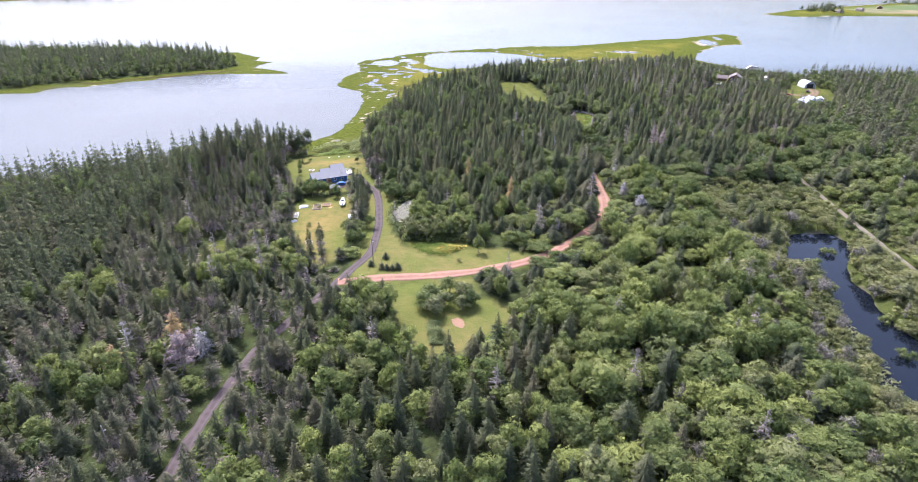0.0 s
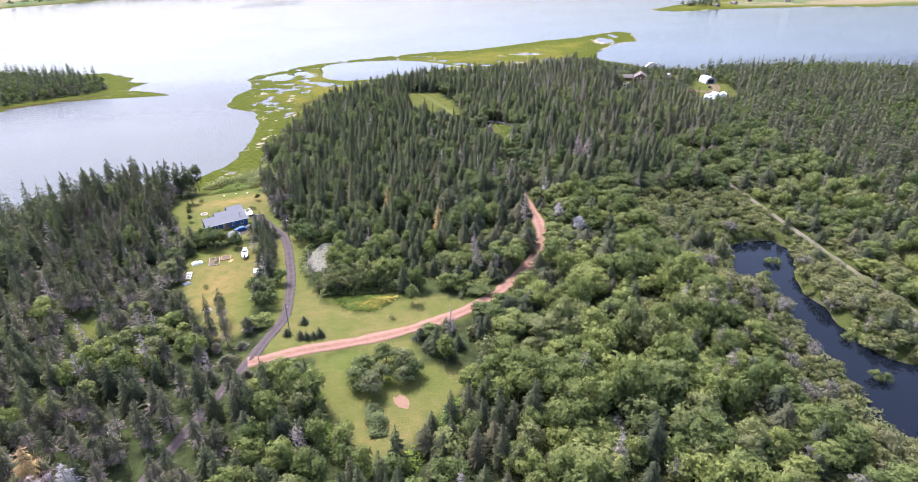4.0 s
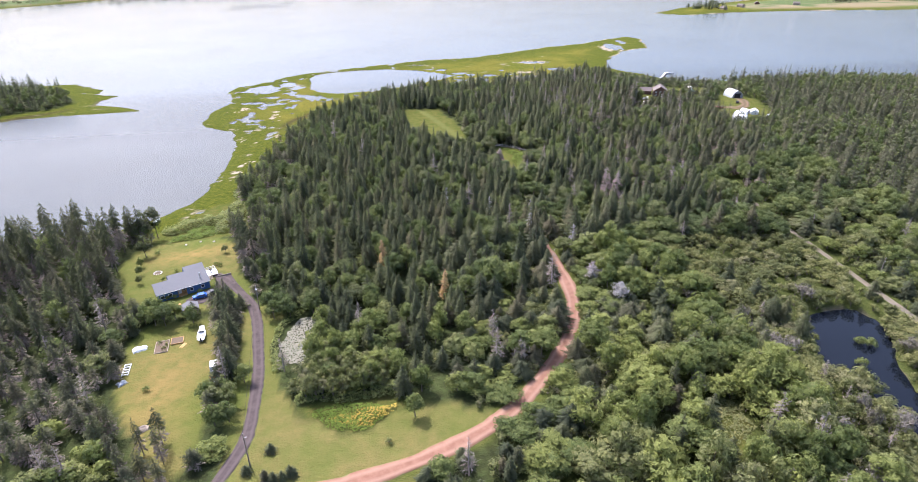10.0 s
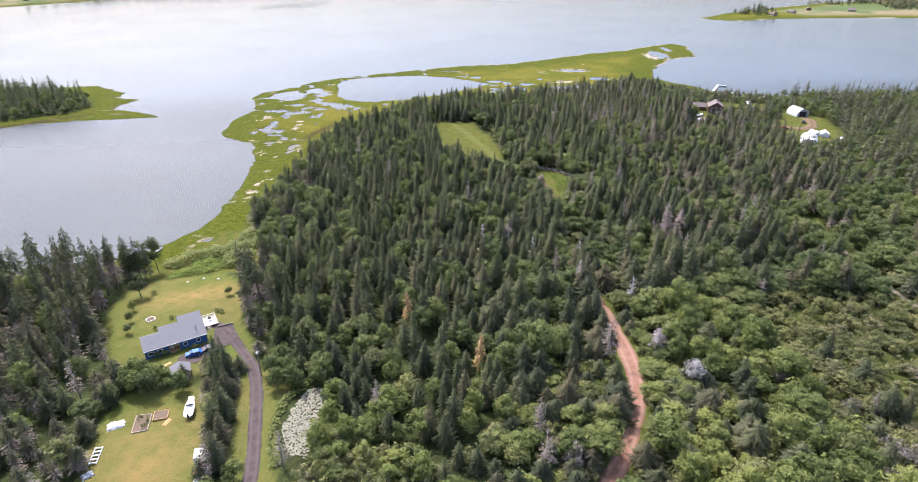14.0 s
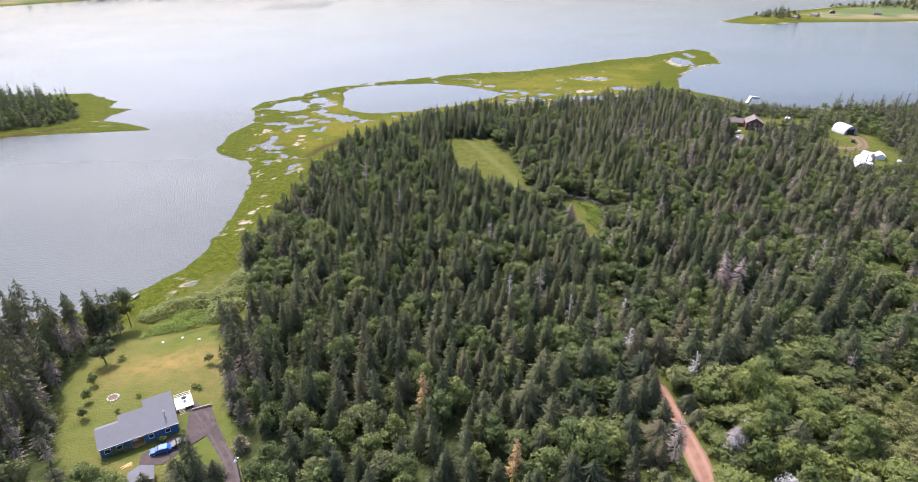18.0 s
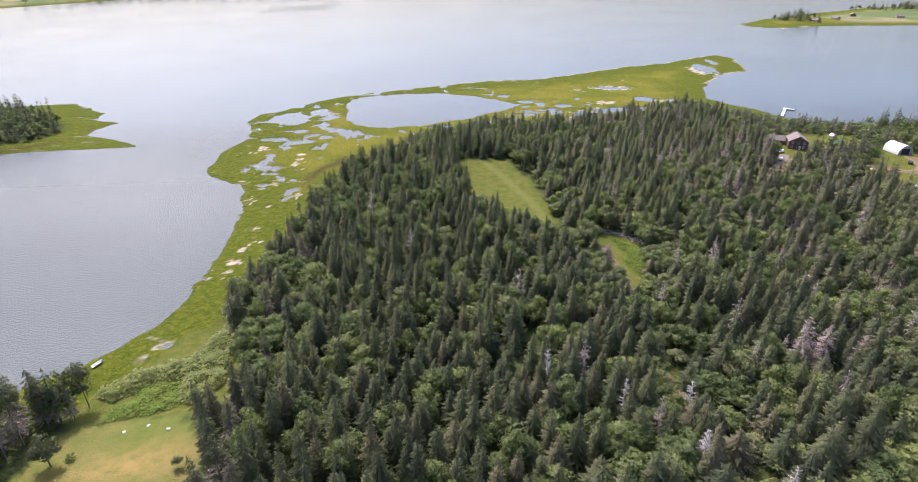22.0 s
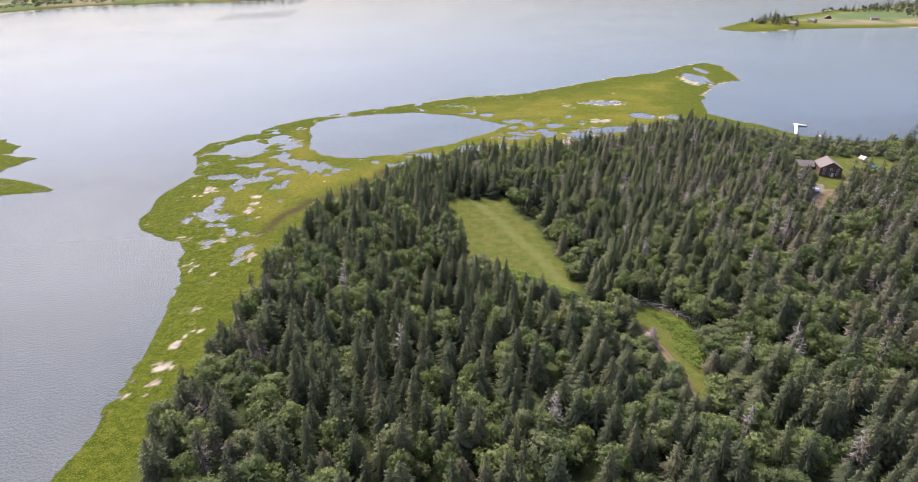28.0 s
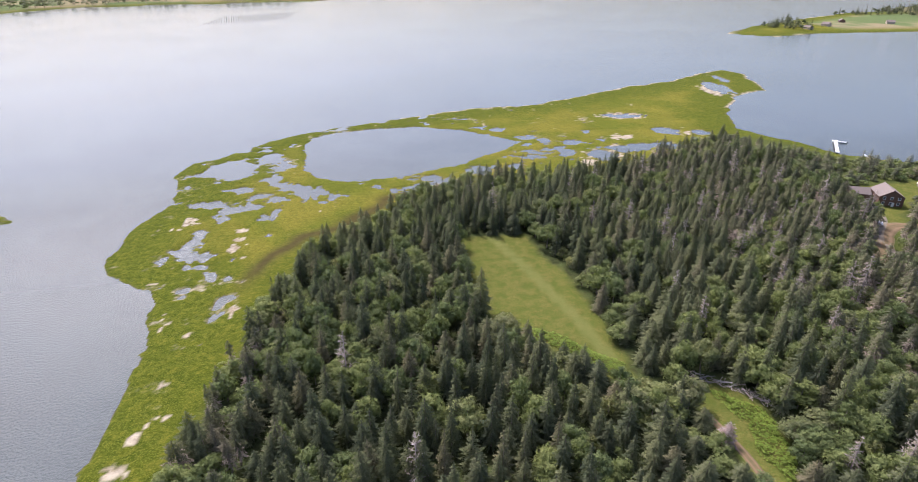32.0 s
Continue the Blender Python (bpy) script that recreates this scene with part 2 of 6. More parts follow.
def road_material(name, dark, light, track):
    n = Nodes(name)
    side = n.attr("across")
    coarse, fine = n.noise(0.6, 4), n.noise(6.0, 4)
    col = n.mix(n.ramp(coarse, 0.3, 0.7), dark, light)
    wheel = n.ramp(n.math("ABSOLUTE", n.math("SUBTRACT", n.math("ABSOLUTE", side), 0.5)), 0.3, 0.05)
    col = n.mix(n.math("MULTIPLY", wheel, 0.6), col, track)
    col = n.mix(n.math("MULTIPLY", n.ramp(fine, 0.4, 0.8), 0.4), col, dark)
    edge = n.ramp(n.math("ADD", n.math("ABSOLUTE", side), n.math("MULTIPLY", coarse, 0.5)), 1.05, 1.25)
    col = n.mix(edge, col, (0.13, 0.145, 0.05))
    return n.surface(col, 0.95, n.bump(fine, 0.5, 0.05), 0.0, 0.2)


asphalt = road_material("worn grey chip road", (0.062, 0.047, 0.044), (0.098, 0.076, 0.072), (0.120, 0.094, 0.088))
clay = road_material("red clay road", (0.200, 0.102, 0.066), (0.275, 0.150, 0.102), (0.34, 0.215, 0.155))
lane_earth = road_material("overgrown red earth", (0.095, 0.080, 0.036), (0.165, 0.105, 0.060), (0.21, 0.135, 0.085))
gravel = road_material("pale gravel track", (0.13, 0.108, 0.08), (0.19, 0.160, 0.12), (0.21, 0.18, 0.14))

# ---- the plan: outlines in metres, water at z = 0 ----
MAIN = [(-76, 348), (-74, 363), (-73, 377), (-72, 391), (-71, 406), (-74, 420), (-74, 439), (-76, 457), (-80, 466), (-87, 472),
        (-98, 481), (-102, 495), (-101, 515), (-98, 533), (-92, 545), (-93, 556), (-100, 583), (-95, 602), (-84, 608), (-72, 625),
        (-58, 639), (-40, 650), (-16, 662), (6, 671), (31, 683), (78, 697), (127, 704), (163, 722), (218, 752), (271, 769),
        (317, 799), (345, 815), (352, 790), (328, 721)]
MAIN += [(306, 714), (287, 702), (262, 668), (246, 640), (236, 618), (250, 592), (262, 562), (290, 542), (340, 537), (400, 530), (445, 518),
         (470, 498), (560, 440), (900, 330), (1500, 100), (1500, -900), (-900, -900), (-700, -100), (-420, 60), (-330, 150),
         (-262, 222), (-204, 272), (-163, 300), (-132, 312), (-105, 319), (-91, 331), (-79, 344)]
WEST = [(-900, 180), (-420, 395), (-345, 442), (-312, 466), (-262, 503), (-230, 526), (-190, 531), (-149, 533), (-173, 553), (-190, 561),
        (-192, 575), (-181, 590), (-200, 596), (-204, 616), (-235, 645), (-290, 640), (-400, 668), (-900, 620)]
EAST = [(510, 1070), (528, 1040), (551, 1022), (610, 1038), (661, 1044), (821, 1036), (1100, 960), (1900, 700), (2600, 1500), (1500, 1560),
        (1207, 1430), (851, 1284), (651, 1175), (560, 1110)]
NORTH = [(-4200, 500), (-2000, 850), (-900, 1215), (-640, 1500), (-570, 1612), (-371, 1690), (-136, 1725), (0, 1765), (300, 1900), (1200, 2100),
         (4200, 2300), (4400, 4400), (-4400, 4400)]
UPLAND = [(-900, -80), (-430, 45), (-340, 142), (-268, 212), (-208, 261), (-163, 291), (-132, 303), (-104, 311), (-84, 312), (-62, 319), (-57, 340),
          (-60, 368), (-56, 380), (-49, 402), (-45, 426), (-40, 446), (-33, 473), (-21, 490), (0, 509), (15, 527), (44, 543), (75, 547),
          (103, 543), (132, 551), (165, 568), (200, 588), (228, 602), (246, 584), (258, 556), (290, 535), (340, 530), (400, 523), (440, 508),
          (560, 430), (900, 320), (1480, 90), (1480, -880), (-880, -880)]
WEST_WOOD = [(-900, 230), (-420, 425), (-345, 470), (-300, 500), (-245, 535), (-212, 552), (-208, 572), (-225, 595), (-255, 620), (-330, 640), (-900, 590)]
HOUSE_LAWN = [(-72, 249), (-80, 262), (-86, 280), (-87, 300), (-77, 307), (-58, 305), (-48, 292), (-45, 272), (-38, 256), (-40, 250), (-55, 246)]
GARDEN = [(-57, 196), (-60, 201), (-66, 212), (-70, 232), (-66, 241), (-47, 243), (-44, 225), (-42, 205), (-41, 188), (-46, 180), (-53, 184)]
JETTY_GAP = [(246, 540), (268, 545), (268, 575), (240, 600), (234, 580)]
FERNS = [(-86, 309), (-78, 303), (-52, 304), (-46, 308), (-48, 330), (-58, 346), (-66, 340), (-76, 326)]
BED = [(-20, 197.5), (-12.5, 190), (-5, 187.5), (1, 193), (6, 193), (12, 196), (3.5, 198), (-5.5, 199), (-14, 201)]
WEST_GAP = [(-94, 195), (-87, 199), (-82, 189), (-83, 180), (-90, 184)]
SCRUB_GAP = [(72, 179), (83, 182), (84, 173), (74, 166)]
ROAD_LAWN = [(-40, 252), (-33, 247), (-27, 241), (-30, 226), (-25, 208), (-20, 196), (-10, 188), (-4, 187.5), (2, 193), (15, 193), (25, 188), (20, 180), (-35, 167)]
FORK_LAWN = [(-22, 168), (-16, 141), (-8, 128), (-1, 132), (10, 142), (21, 155), (7, 162), (6, 173)]
MEADOW = [(30, 481), (54, 478), (56, 464), (60, 446), (62, 428), (61.5, 411), (60, 391), (54, 393), (47, 401), (37, 413), (29, 424), (27, 442)]
GLADE = [(76, 388.5), (79, 388), (85, 382), (87, 375), (85, 366), (79, 354), (75, 343), (69.5, 344), (71, 360), (71, 378)]
FARMYARD = [(229, 418), (230, 405), (240, 402), (254, 410), (266, 418), (272, 436), (280, 460), (276, 478), (264, 478), (254, 464), (244, 454), (232, 446), (236, 430)]
BROWN_YARD = [(196, 460), (205, 456), (216, 472), (232, 482), (250, 478), (268, 490), (262, 504), (236, 503), (214, 504), (203, 484)]
POND = [(132.5, 218.5), (117, 190), (126, 185), (122, 171), (116.5, 156), (114, 146), (116, 141), (114, 134), (108, 120), (112, 112), (122, 118), (133, 127), (141, 136), (143, 141), (135, 144.5), (133, 151), (135, 166.5), (136.5, 181), (141.5, 192), (153.5, 209.5), (148.5, 216)]
LAGOON = [(-40, 624), (-35, 642), (-26, 648), (-4, 655), (34, 656), (59, 643), (72, 630), (89, 613), (77, 600), (63, 591), (48, 579), (18, 565), (0, 561),
          (-15, 560), (-28, 568), (-36, 582), (-36, 605)]
GREY_ROAD = [(-52, 270), (-47, 264), (-42, 256), (-38, 249), (-35, 239), (-33, 226), (-31.5, 214), (-31, 202), (-31, 193), (-32, 187), (-36, 177), (-38.5, 170), (-44, 158),
             (-49, 146), (-54, 133), (-57, 118), (-58.5, 106), (-60, 80), (-62, 20), (-64, -200)]
RED_ROAD = [(-39, 169), (-33, 170), (-24, 172), (-14, 173), (-6, 174), (3, 176), (13, 179), (20, 182), (27, 186), (33, 190.5), (39, 196.5), (46, 204), (52, 212), (57, 221),
            (61, 231), (63, 244), (63.5, 257), (63.3, 271), (64.3, 284), (64.6, 296), (64.6, 305)]
RED_LANE = [(64.6, 303), (66, 316), (68.5, 331), (71.5, 345), (73, 354), (73.2, 362), (72.6, 370), (71.5, 378)]
TRACK = [(167, 330), (166, 300), (165, 279), (162.5, 243), (160.5, 218), (159, 195), (158, 170), (158, 120), (158, -100)]
FARM_LANE = [(166, 430), (186, 448), (203, 462), (222, 456), (240, 447), (254, 440), (264, 446), (270, 458), (271, 466)]
# salt pans in the marsh: x, y, half length, half width, degrees
PANS = [(-74, 587, 14.7, 13, -9), (-55, 602, 7.2, 8.7, -9), (-48, 589, 4.3, 9.3, -9), (-72, 623, 6.1, 5, -9), (-60, 620, 4.3, 4.1, -9), (-49, 569, 3.1, 6.2, -9), (-40, 558, 8.4, 3.9, -20),
        (-29, 548, 4.5, 8.3, -9), (-20, 541, 2.4, 3.6, -9), (-54, 547, 4.4, 2.7, 10), (-45, 543, 4.4, 3.6, -9), (-63, 557, 3.8, 3.9, -9), (-72, 540, 11.0, 3.5, -9), (-66, 530, 3.8, 7.4, -9),
        (-56, 535, 6.6, 2.6, -9), (-49, 523, 2.3, 3.9, -9), (-45, 527, 1.8, 5.6, -9), (-75, 498, 3.2, 12, -9), (-70, 489, 9.2, 4.0, -9)]
PANS += [(-69, 481, 4.9, 1.8, -9), (-61, 473, 1.4, 4.4, 20), (-55, 470, 1.4, 3.4, -9), (-67, 466, 3.5, 2.1, 10), (-68, 460, 1.3, 1.3, -9), (-54, 456, 2.0, 3.0, -20), (-55, 446, 0.9, 2.0, -9),
         (-53, 448, 0.9, 1.4, -9), (27, 559, 4.7, 4.1, -9), (55, 568, 8.1, 6.6, 10), (74, 569, 3.5, 4.5, -9), (38, 553, 4.7, 4.0, -9), (80, 641, 6.4, 4.0, -9), (104, 612, 3.2, 4.3, -9),
         (103, 596, 6.6, 3.3, 10), (121, 607, 7.1, 4.3, -9), (90, 584, 9.3, 3.1, -9), (110, 589, 5.4, 6.5, -9)]
PANS += [(140, 608, 2.4, 4.5, -9), (129, 581, 8.3, 9, 20), (149, 590, 14.7, 6.9, 2), (173, 592, 12.7, 5.0, -9), (175, 661, 13.8, 5.2, -9), (187, 620, 9.3, 8.3, -9), (208, 614, 5.0, 5.0, -9),
         (197, 602, 2.8, 3.9, -9), (294, 738, 8.9, 24, -9), (318, 772, 4.0, 13.2, -9), (21, 548, 4.6, 2.9, -9), (-25, 536, 3.1, 1.7, -9), (19, 559, 4.0, 2.0, -9)]
# pans that have dried to a pale crust, wholly or round the rim
DRY = [(-79, 522, 4.5, 3.6, -9), (-82, 515, 2.3, 1.6, -9), (-56, 509, 2.2, 3.4, -9), (-56, 501, 2.6, 2.2, -9), (-56, 494, 3.4, 3.4, -9), (-52, 485, 2.0, 1.9, -9), (31, 547, 2.9, 4.8, -9),
       (116, 570, 4.3, 7.2, -9), (152, 612, 9.0, 5.5, -9), (143, 594, 4.4, 4.2, -9), (175, 660, 17.4, 9.5, -9), (198, 614, 3.4, 5.0, -9), (285, 727, 10.8, 22, -9), (129, 581, 10, 11, 20)]
DRY += [(-54, 455, 3.0, 4.0, -9), (-69, 442, 1.4, 3.2, -9), (-70, 450, 0.9, 3.4, -9), (-63, 429, 1.2, 1.5, -9), (-62, 416, 1.4, 1.7, -9), (-61, 408, 1.4, 1.6, -9), (-57, 402, 2.5, 1.7, -9),
        (-63, 396, 1.6, 1.9, -9), (-62, 400, 1.2, 1.5, -9), (-64, 385, 2.3, 1.7, -9), (-66, 373, 3.4, 2.3, -9), (-79, 470, 2.1, 1.4, -9), (-64, 379, 1.4, 2.3, -9), (-50, 449, 1.5, 3.4, -9)]


def inside(poly, x, y):
    """Metres from the outline, positive inside it, for arrays of places."""
    x, y = np.asarray(x, float), np.asarray(y, float)
    best, odd = np.full(x.shape, 1e12), np.zeros(x.shape, bool)
    for (ax, ay), (bx, by) in zip(poly, poly[1:] + poly[:1]):
        dx, dy = bx - ax, by - ay
        k = np.clip(((x - ax) * dx + (y - ay) * dy) / (dx * dx + dy * dy), 0, 1)
        best = np.minimum(best, (x - ax - k * dx) ** 2 + (y - ay - k * dy) ** 2)
        if dy:
            odd ^= ((ay > y) != (by > y)) & (x < ax + (y - ay) / dy * dx)
    return np.where(odd, 1, -1) * np.sqrt(best)


def along(line, x, y):
    """Metres from a line."""
    x, y = np.asarray(x, float), np.asarray(y, float)
    best = np.full(x.shape, 1e12)
    for (ax, ay), (bx, by) in zip(line, line[1:]):
        dx, dy = bx - ax, by - ay
        k = np.clip(((x - ax) * dx + (y - ay) * dy) / (dx * dx + dy * dy), 0, 1)
        best = np.minimum(best, (x - ax - k * dx) ** 2 + (y - ay - k * dy) ** 2)
    return np.sqrt(best)


def step(a, b, v):
    k = np.clip((v - a) / (b - a), 0, 1)
    return k * k * (3 - 2 * k)


LATTICE = np.random.RandomState(5).rand(256, 256)


def value_noise(x, y):
    xi, yi = np.floor(x).astype(int), np.floor(y).astype(int)
    u, v = x - xi, y - yi
    u, v = u * u * (3 - 2 * u), v * v * (3 - 2 * v)
    g = lambda i, j: LATTICE[(xi + i) & 255, (yi + j) & 255]
    return (g(0, 0) * (1 - u) + g(1, 0) * u) * (1 - v) + (g(0, 1) * (1 - u) + g(1, 1) * u) * v


def fray(x, y, size, octaves=4):
    """Uneven, -1 to 1, with features of that many metres."""
    total, weight = 0, 0
    for i in range(octaves):
        total = total + (value_noise(x / size * 2 ** i + 17.3 * i, y / size * 2 ** i + 9.1 * i) * 2 - 1) * 0.55 ** i
        weight += 0.55 ** i
    return total / weight * 1.6


def land(x, y):
    """Metres inside the shoreline."""
    s = inside(MAIN, x, y) + 2.6 * fray(x, y, 14)
    s = np.maximum(s, inside(WEST, x, y) + 3 * fray(x, y, 16))
    s = np.maximum(s, inside(EAST, x, y) + 5 * fray(x, y, 40))
    return np.maximum(s, inside(NORTH, x, y) + 8 * fray(x, y, 90))


def dips(spots, x, y, rag):
    """Metres inside the nearest of some oval hollows with ragged rims."""
    s = np.full(np.shape(x), -9.0)
    for px, py, a, b, turn in spots:
        c, d = math.cos(radians(turn)), math.sin(radians(turn))
        u, v = ((x - px) * c + (y - py) * d) / a, ((y - py) * c - (x - px) * d) / b
        s = np.maximum(s, (1 - np.sqrt(u * u + v * v)) * min(a, b) + rag * min(2.4, 0.75 * min(a, b)))
    return s


def pans(x, y):
    """Metres inside the pools of the marsh."""
    rag = fray(x, y, 5.5, 4) + 0.7 * fray(x + 9, y, 2.4, 2)
    s = np.maximum(inside(LAGOON, x, y) + 1.5 * rag, dips(PANS, x, y, rag))
    # creeks and small pools between the named ones
    belt = np.exp(-((inside(LAGOON, x, y) + 14) / 13) ** 2)
    return np.maximum(s, np.where((inside(UPLAND, x, y) < -12) & (x < 150), 2.0 * (fray(x + 71, y * 1.5, 9, 4) - 0.98 + 0.58 * np.maximum(belt, np.exp(-((x + 55) ** 2 + (y - 585) ** 2) / 1600))), -9))


def upland(x, y):
    return np.maximum(inside(UPLAND, x, y), inside(WEST_WOOD, x, y)) + 2 * fray(x + 30, y, 18, 3)


def height(x, y):
    x, y = np.asarray(x, float), np.asarray(y, float)
    s, u, p = land(x, y), upland(x, y), pans(x, y)
    h = np.where(s > 0, 0.10 + 0.35 * step(0, 5, s) + 0.10 * fray(x, y, 5, 3) * step(0, 3, s), -0.05 + 0.16 * np.maximum(s, -12))
    h = np.where(p > 0, -0.10 - 0.15 * np.minimum(p, 4), np.where((p > -1.2) & (s > 0), np.minimum(h, 0.05 + 0.3 * -p), h))
    top = 3.9 - 1.9 * step(70, 130, x) * step(330, 260, y) + 0.4 * fray(x, y, 60, 2)
    h = h + np.where(s > 0, step(-3, 40, u) * top, 0)
    far = np.maximum(inside(NORTH, x, y), inside(EAST, x, y))
    h = h + step(5, 90, far) * (2 + 0 * x) + step(150, 1500, inside(NORTH, x, y)) * 32
    wet = inside(POND, x, y) + 1.6 * fray(x, y, 9, 3)
    return np.where(wet > -5, h + (0.15 - h) * step(-5, 0.5, wet) - 0.5 * step(0, 2, wet), h)


def hz(x, y):
    return float(height(np.array([x]), np.array([y]))[0])


def mesh_of(name, verts, faces, mats, index=None, values=()):
    """A mesh from arrays: triangles or quads, with float values at its corners' points."""
    me = bpy.data.meshes.new(name)
    verts, faces = np.asarray(verts, np.float32), np.asarray(faces, np.int32)
    me.vertices.add(len(verts)), me.loops.add(faces.size), me.polygons.add(len(faces))
    me.vertices.foreach_set("co", verts.ravel())
    me.loops.foreach_set("vertex_index", faces.ravel())
    me.polygons.foreach_set("loop_start", np.arange(0, faces.size, faces.shape[1], dtype=np.int32))
    for m in mats:
        me.materials.append(m)
    if index is not None:
        me.polygons.foreach_set("material_index", np.asarray(index, np.int32))
    for key, v in values:
        v = np.asarray(v, np.float32)
        a = me.attributes.new(key, "FLOAT" if key != "out" else "FLOAT_VECTOR", "POINT")
        a.data.foreach_set("value" if key != "out" else "vector", v.ravel())
    me.update(calc_edges=True)
    return me


def spread(*runs):
    """Grid lines: runs of (from, to, spacing)."""
    return np.unique(np.concatenate([np.arange(a, b, d) for a, b, d in runs]))


gx = spread((-4600, -900, 300), (-900, -300, 30), (-300, -110, 5), (-110, -18, 0.9), (-18, 95, 1.5), (95, 240, 2), (240, 360, 3), (360, 900, 15), (900, 4700, 300))
gy = spread((-900, 60, 60), (60, 330, 3), (330, 420, 1.0), (420, 640, 0.9), (640, 680, 1.5), (680, 840, 3), (840, 1300, 15), (1300, 2200, 40), (2200, 4900, 300))
GX, GY = np.meshgrid(gx, gy)
GZ = height(GX, GY)
nx, ny = len(gx), len(gy)
cell = (np.arange(ny - 1)[:, None] * nx + np.arange(nx - 1)[None, :]).ravel()
quads = np.stack([cell, cell + 1, cell + nx + 1, cell + nx], 1)
gs, gu, gp = land(GX, GY), upland(GX, GY), pans(GX, GY)
lawn = np.maximum.reduce([inside(q, GX, GY) for q in (HOUSE_LAWN, GARDEN, ROAD_LAWN, FORK_LAWN)]) + 0.9 * fray(GX, GY, 5, 3)
rough_grass = np.maximum.reduce([inside(q, GX, GY) for q in (MEADOW, GLADE, FARMYARD, BROWN_YARD, WEST_GAP, SCRUB_GAP, BED, FERNS)]) + 1.2 * fray(GX, GY, 6, 3)
verge = 7 - along(RED_ROAD, GX, GY)
bare = dips(DRY, GX, GY, fray(GX, GY, 2.6, 4) * 1.5 - 0.45) * 1.1
bare = np.maximum(bare, fray(GX + 40, GY * 0.8, 5, 3) - 1.02 + 0.20 * np.exp(-((gs - 12) / 8) ** 2) * (GX < -40) * (GY < 470))
bare = np.maximum(bare, 0.5 - np.abs(gs - 0.6) / 3 - np.where((GX > 20) & (GY > 670), 0, 9))
bare = np.maximum(bare, 0.08 + 0.14 * fray(GX, GY, 24, 2) - np.abs(gp + 0.4) / 2)
swale = np.exp(-((gu + 11 + 2 * fray(GX, GY, 20, 2)) / 3.2) ** 2) * step(455, 480, GY) * step(560, 535, GY) * (GX < 60)
scrub = step(22, 34, GX) * step(285, 262, GY) + step(150, 165, GX)
values = [("marsh", step(4, -3, gu) * (gs > -1)), ("lush", np.clip(step(46, 14, gs + 9 * fray(GX, GY, 20, 3)) + 0.8 * np.exp(-((gu + 3) / 5) ** 2) * (GY > 440), 0, 1)), ("swale", swale), ("dry", np.exp(-(((GX + 63) / 13) ** 2 + ((GY - 288 - 0.2 * (GX + 63)) / 6) ** 2)) + 0.8 * np.exp(-(((GX + 55) / 9) ** 2 + ((GY - 212) / 22) ** 2))), ("mown", step(2.6, 1.4, along([(41, 480), (49, 450), (55, 420), (58, 393)], GX, GY))), ("scrub", scrub), ("lawn", step(-0.6, 0.6, lawn)), ("wild", step(-1.5, 1.0, np.maximum(rough_grass, verge - 4))),
          ("field", step(20, 60, np.maximum(inside(NORTH, GX, GY), inside(EAST, GX, GY) * (GX > 700)))), ("sand", step(0.0, 0.3, bare) * (gs > -1.0) * (gu < 0)),
          ("bed", (GZ < -0.02) * 1.0)]
ground = new("ground", mesh_of("ground", np.stack([GX.ravel(), GY.ravel(), GZ.ravel()], 1), quads, [ground_mat], None, values))
tagged(ground, "green salt marsh, lawns and forest floor round a bay", "ground", kind="structure")

water = new("water", mesh_of("water", [(-4600, -300, 0), (4700, -300, 0), (4700, 4900, 0), (-4600, 4900, 0)], [(0, 1, 2, 3)], [bay_water]))
tagged(water, "bright rippled bay water with a milky sheen", "water", kind="structure")


def smooth_line(pts, each=2.0):
    """A rounded line through the points."""
    out = []
    p = [Vector(pts[0]) * 2 - Vector(pts[1])] + [Vector(q) for q in pts] + [Vector(pts[-1]) * 2 - Vector(pts[-2])]
    for a, b, c, d in zip(p, p[1:], p[2:], p[3:]):
        n = max(1, round((c - b).length / each))
        for i in range(n):
            t = i / n
            out.append(0.5 * (2 * b + (c - a) * t + (2 * a - 5 * b + 4 * c - d) * t * t + (3 * b - a - 3 * c + d) * t ** 3))
    return np.array([tuple(v) for v in out + [p[-2]]])


def ribbon(name, pts, width, material, label, lift=0.10):
    line = smooth_line(pts)
    d = np.gradient(line, axis=0)
    d /= np.linalg.norm(d, axis=1)[:, None]
    side = np.stack([d[:, 1], -d[:, 0]], 1)
    rag = 1 + 0.20 * fray(line[:, 0], line[:, 1], 5, 4)
    across = np.array([-1.0, -0.9, -0.5, 0.0, 0.5, 0.9, 1.0])
    drop = np.array([-0.35, 0.0, 0.0, 0.05, 0.0, 0.0, -0.35])
    xy = line[:, None, :] + side[:, None, :] * (across[None, :, None] * (width / 2 * rag)[:, None, None])
    z = height(xy[..., 0], xy[..., 1]) + lift + drop[None, :]
    verts = np.concatenate([xy, z[..., None]], 2).reshape(-1, 3)
    k = len(across)
    c = (np.arange(len(line) - 1)[:, None] * k + np.arange(k - 1)[None, :]).ravel()
    ob = new(name, mesh_of(name, verts, np.stack([c, c + 1, c + k + 1, c + k], 1), [material], None, [("across", np.tile(across, len(line)))]))
    return tagged(ob, label, "road", kind="structure")


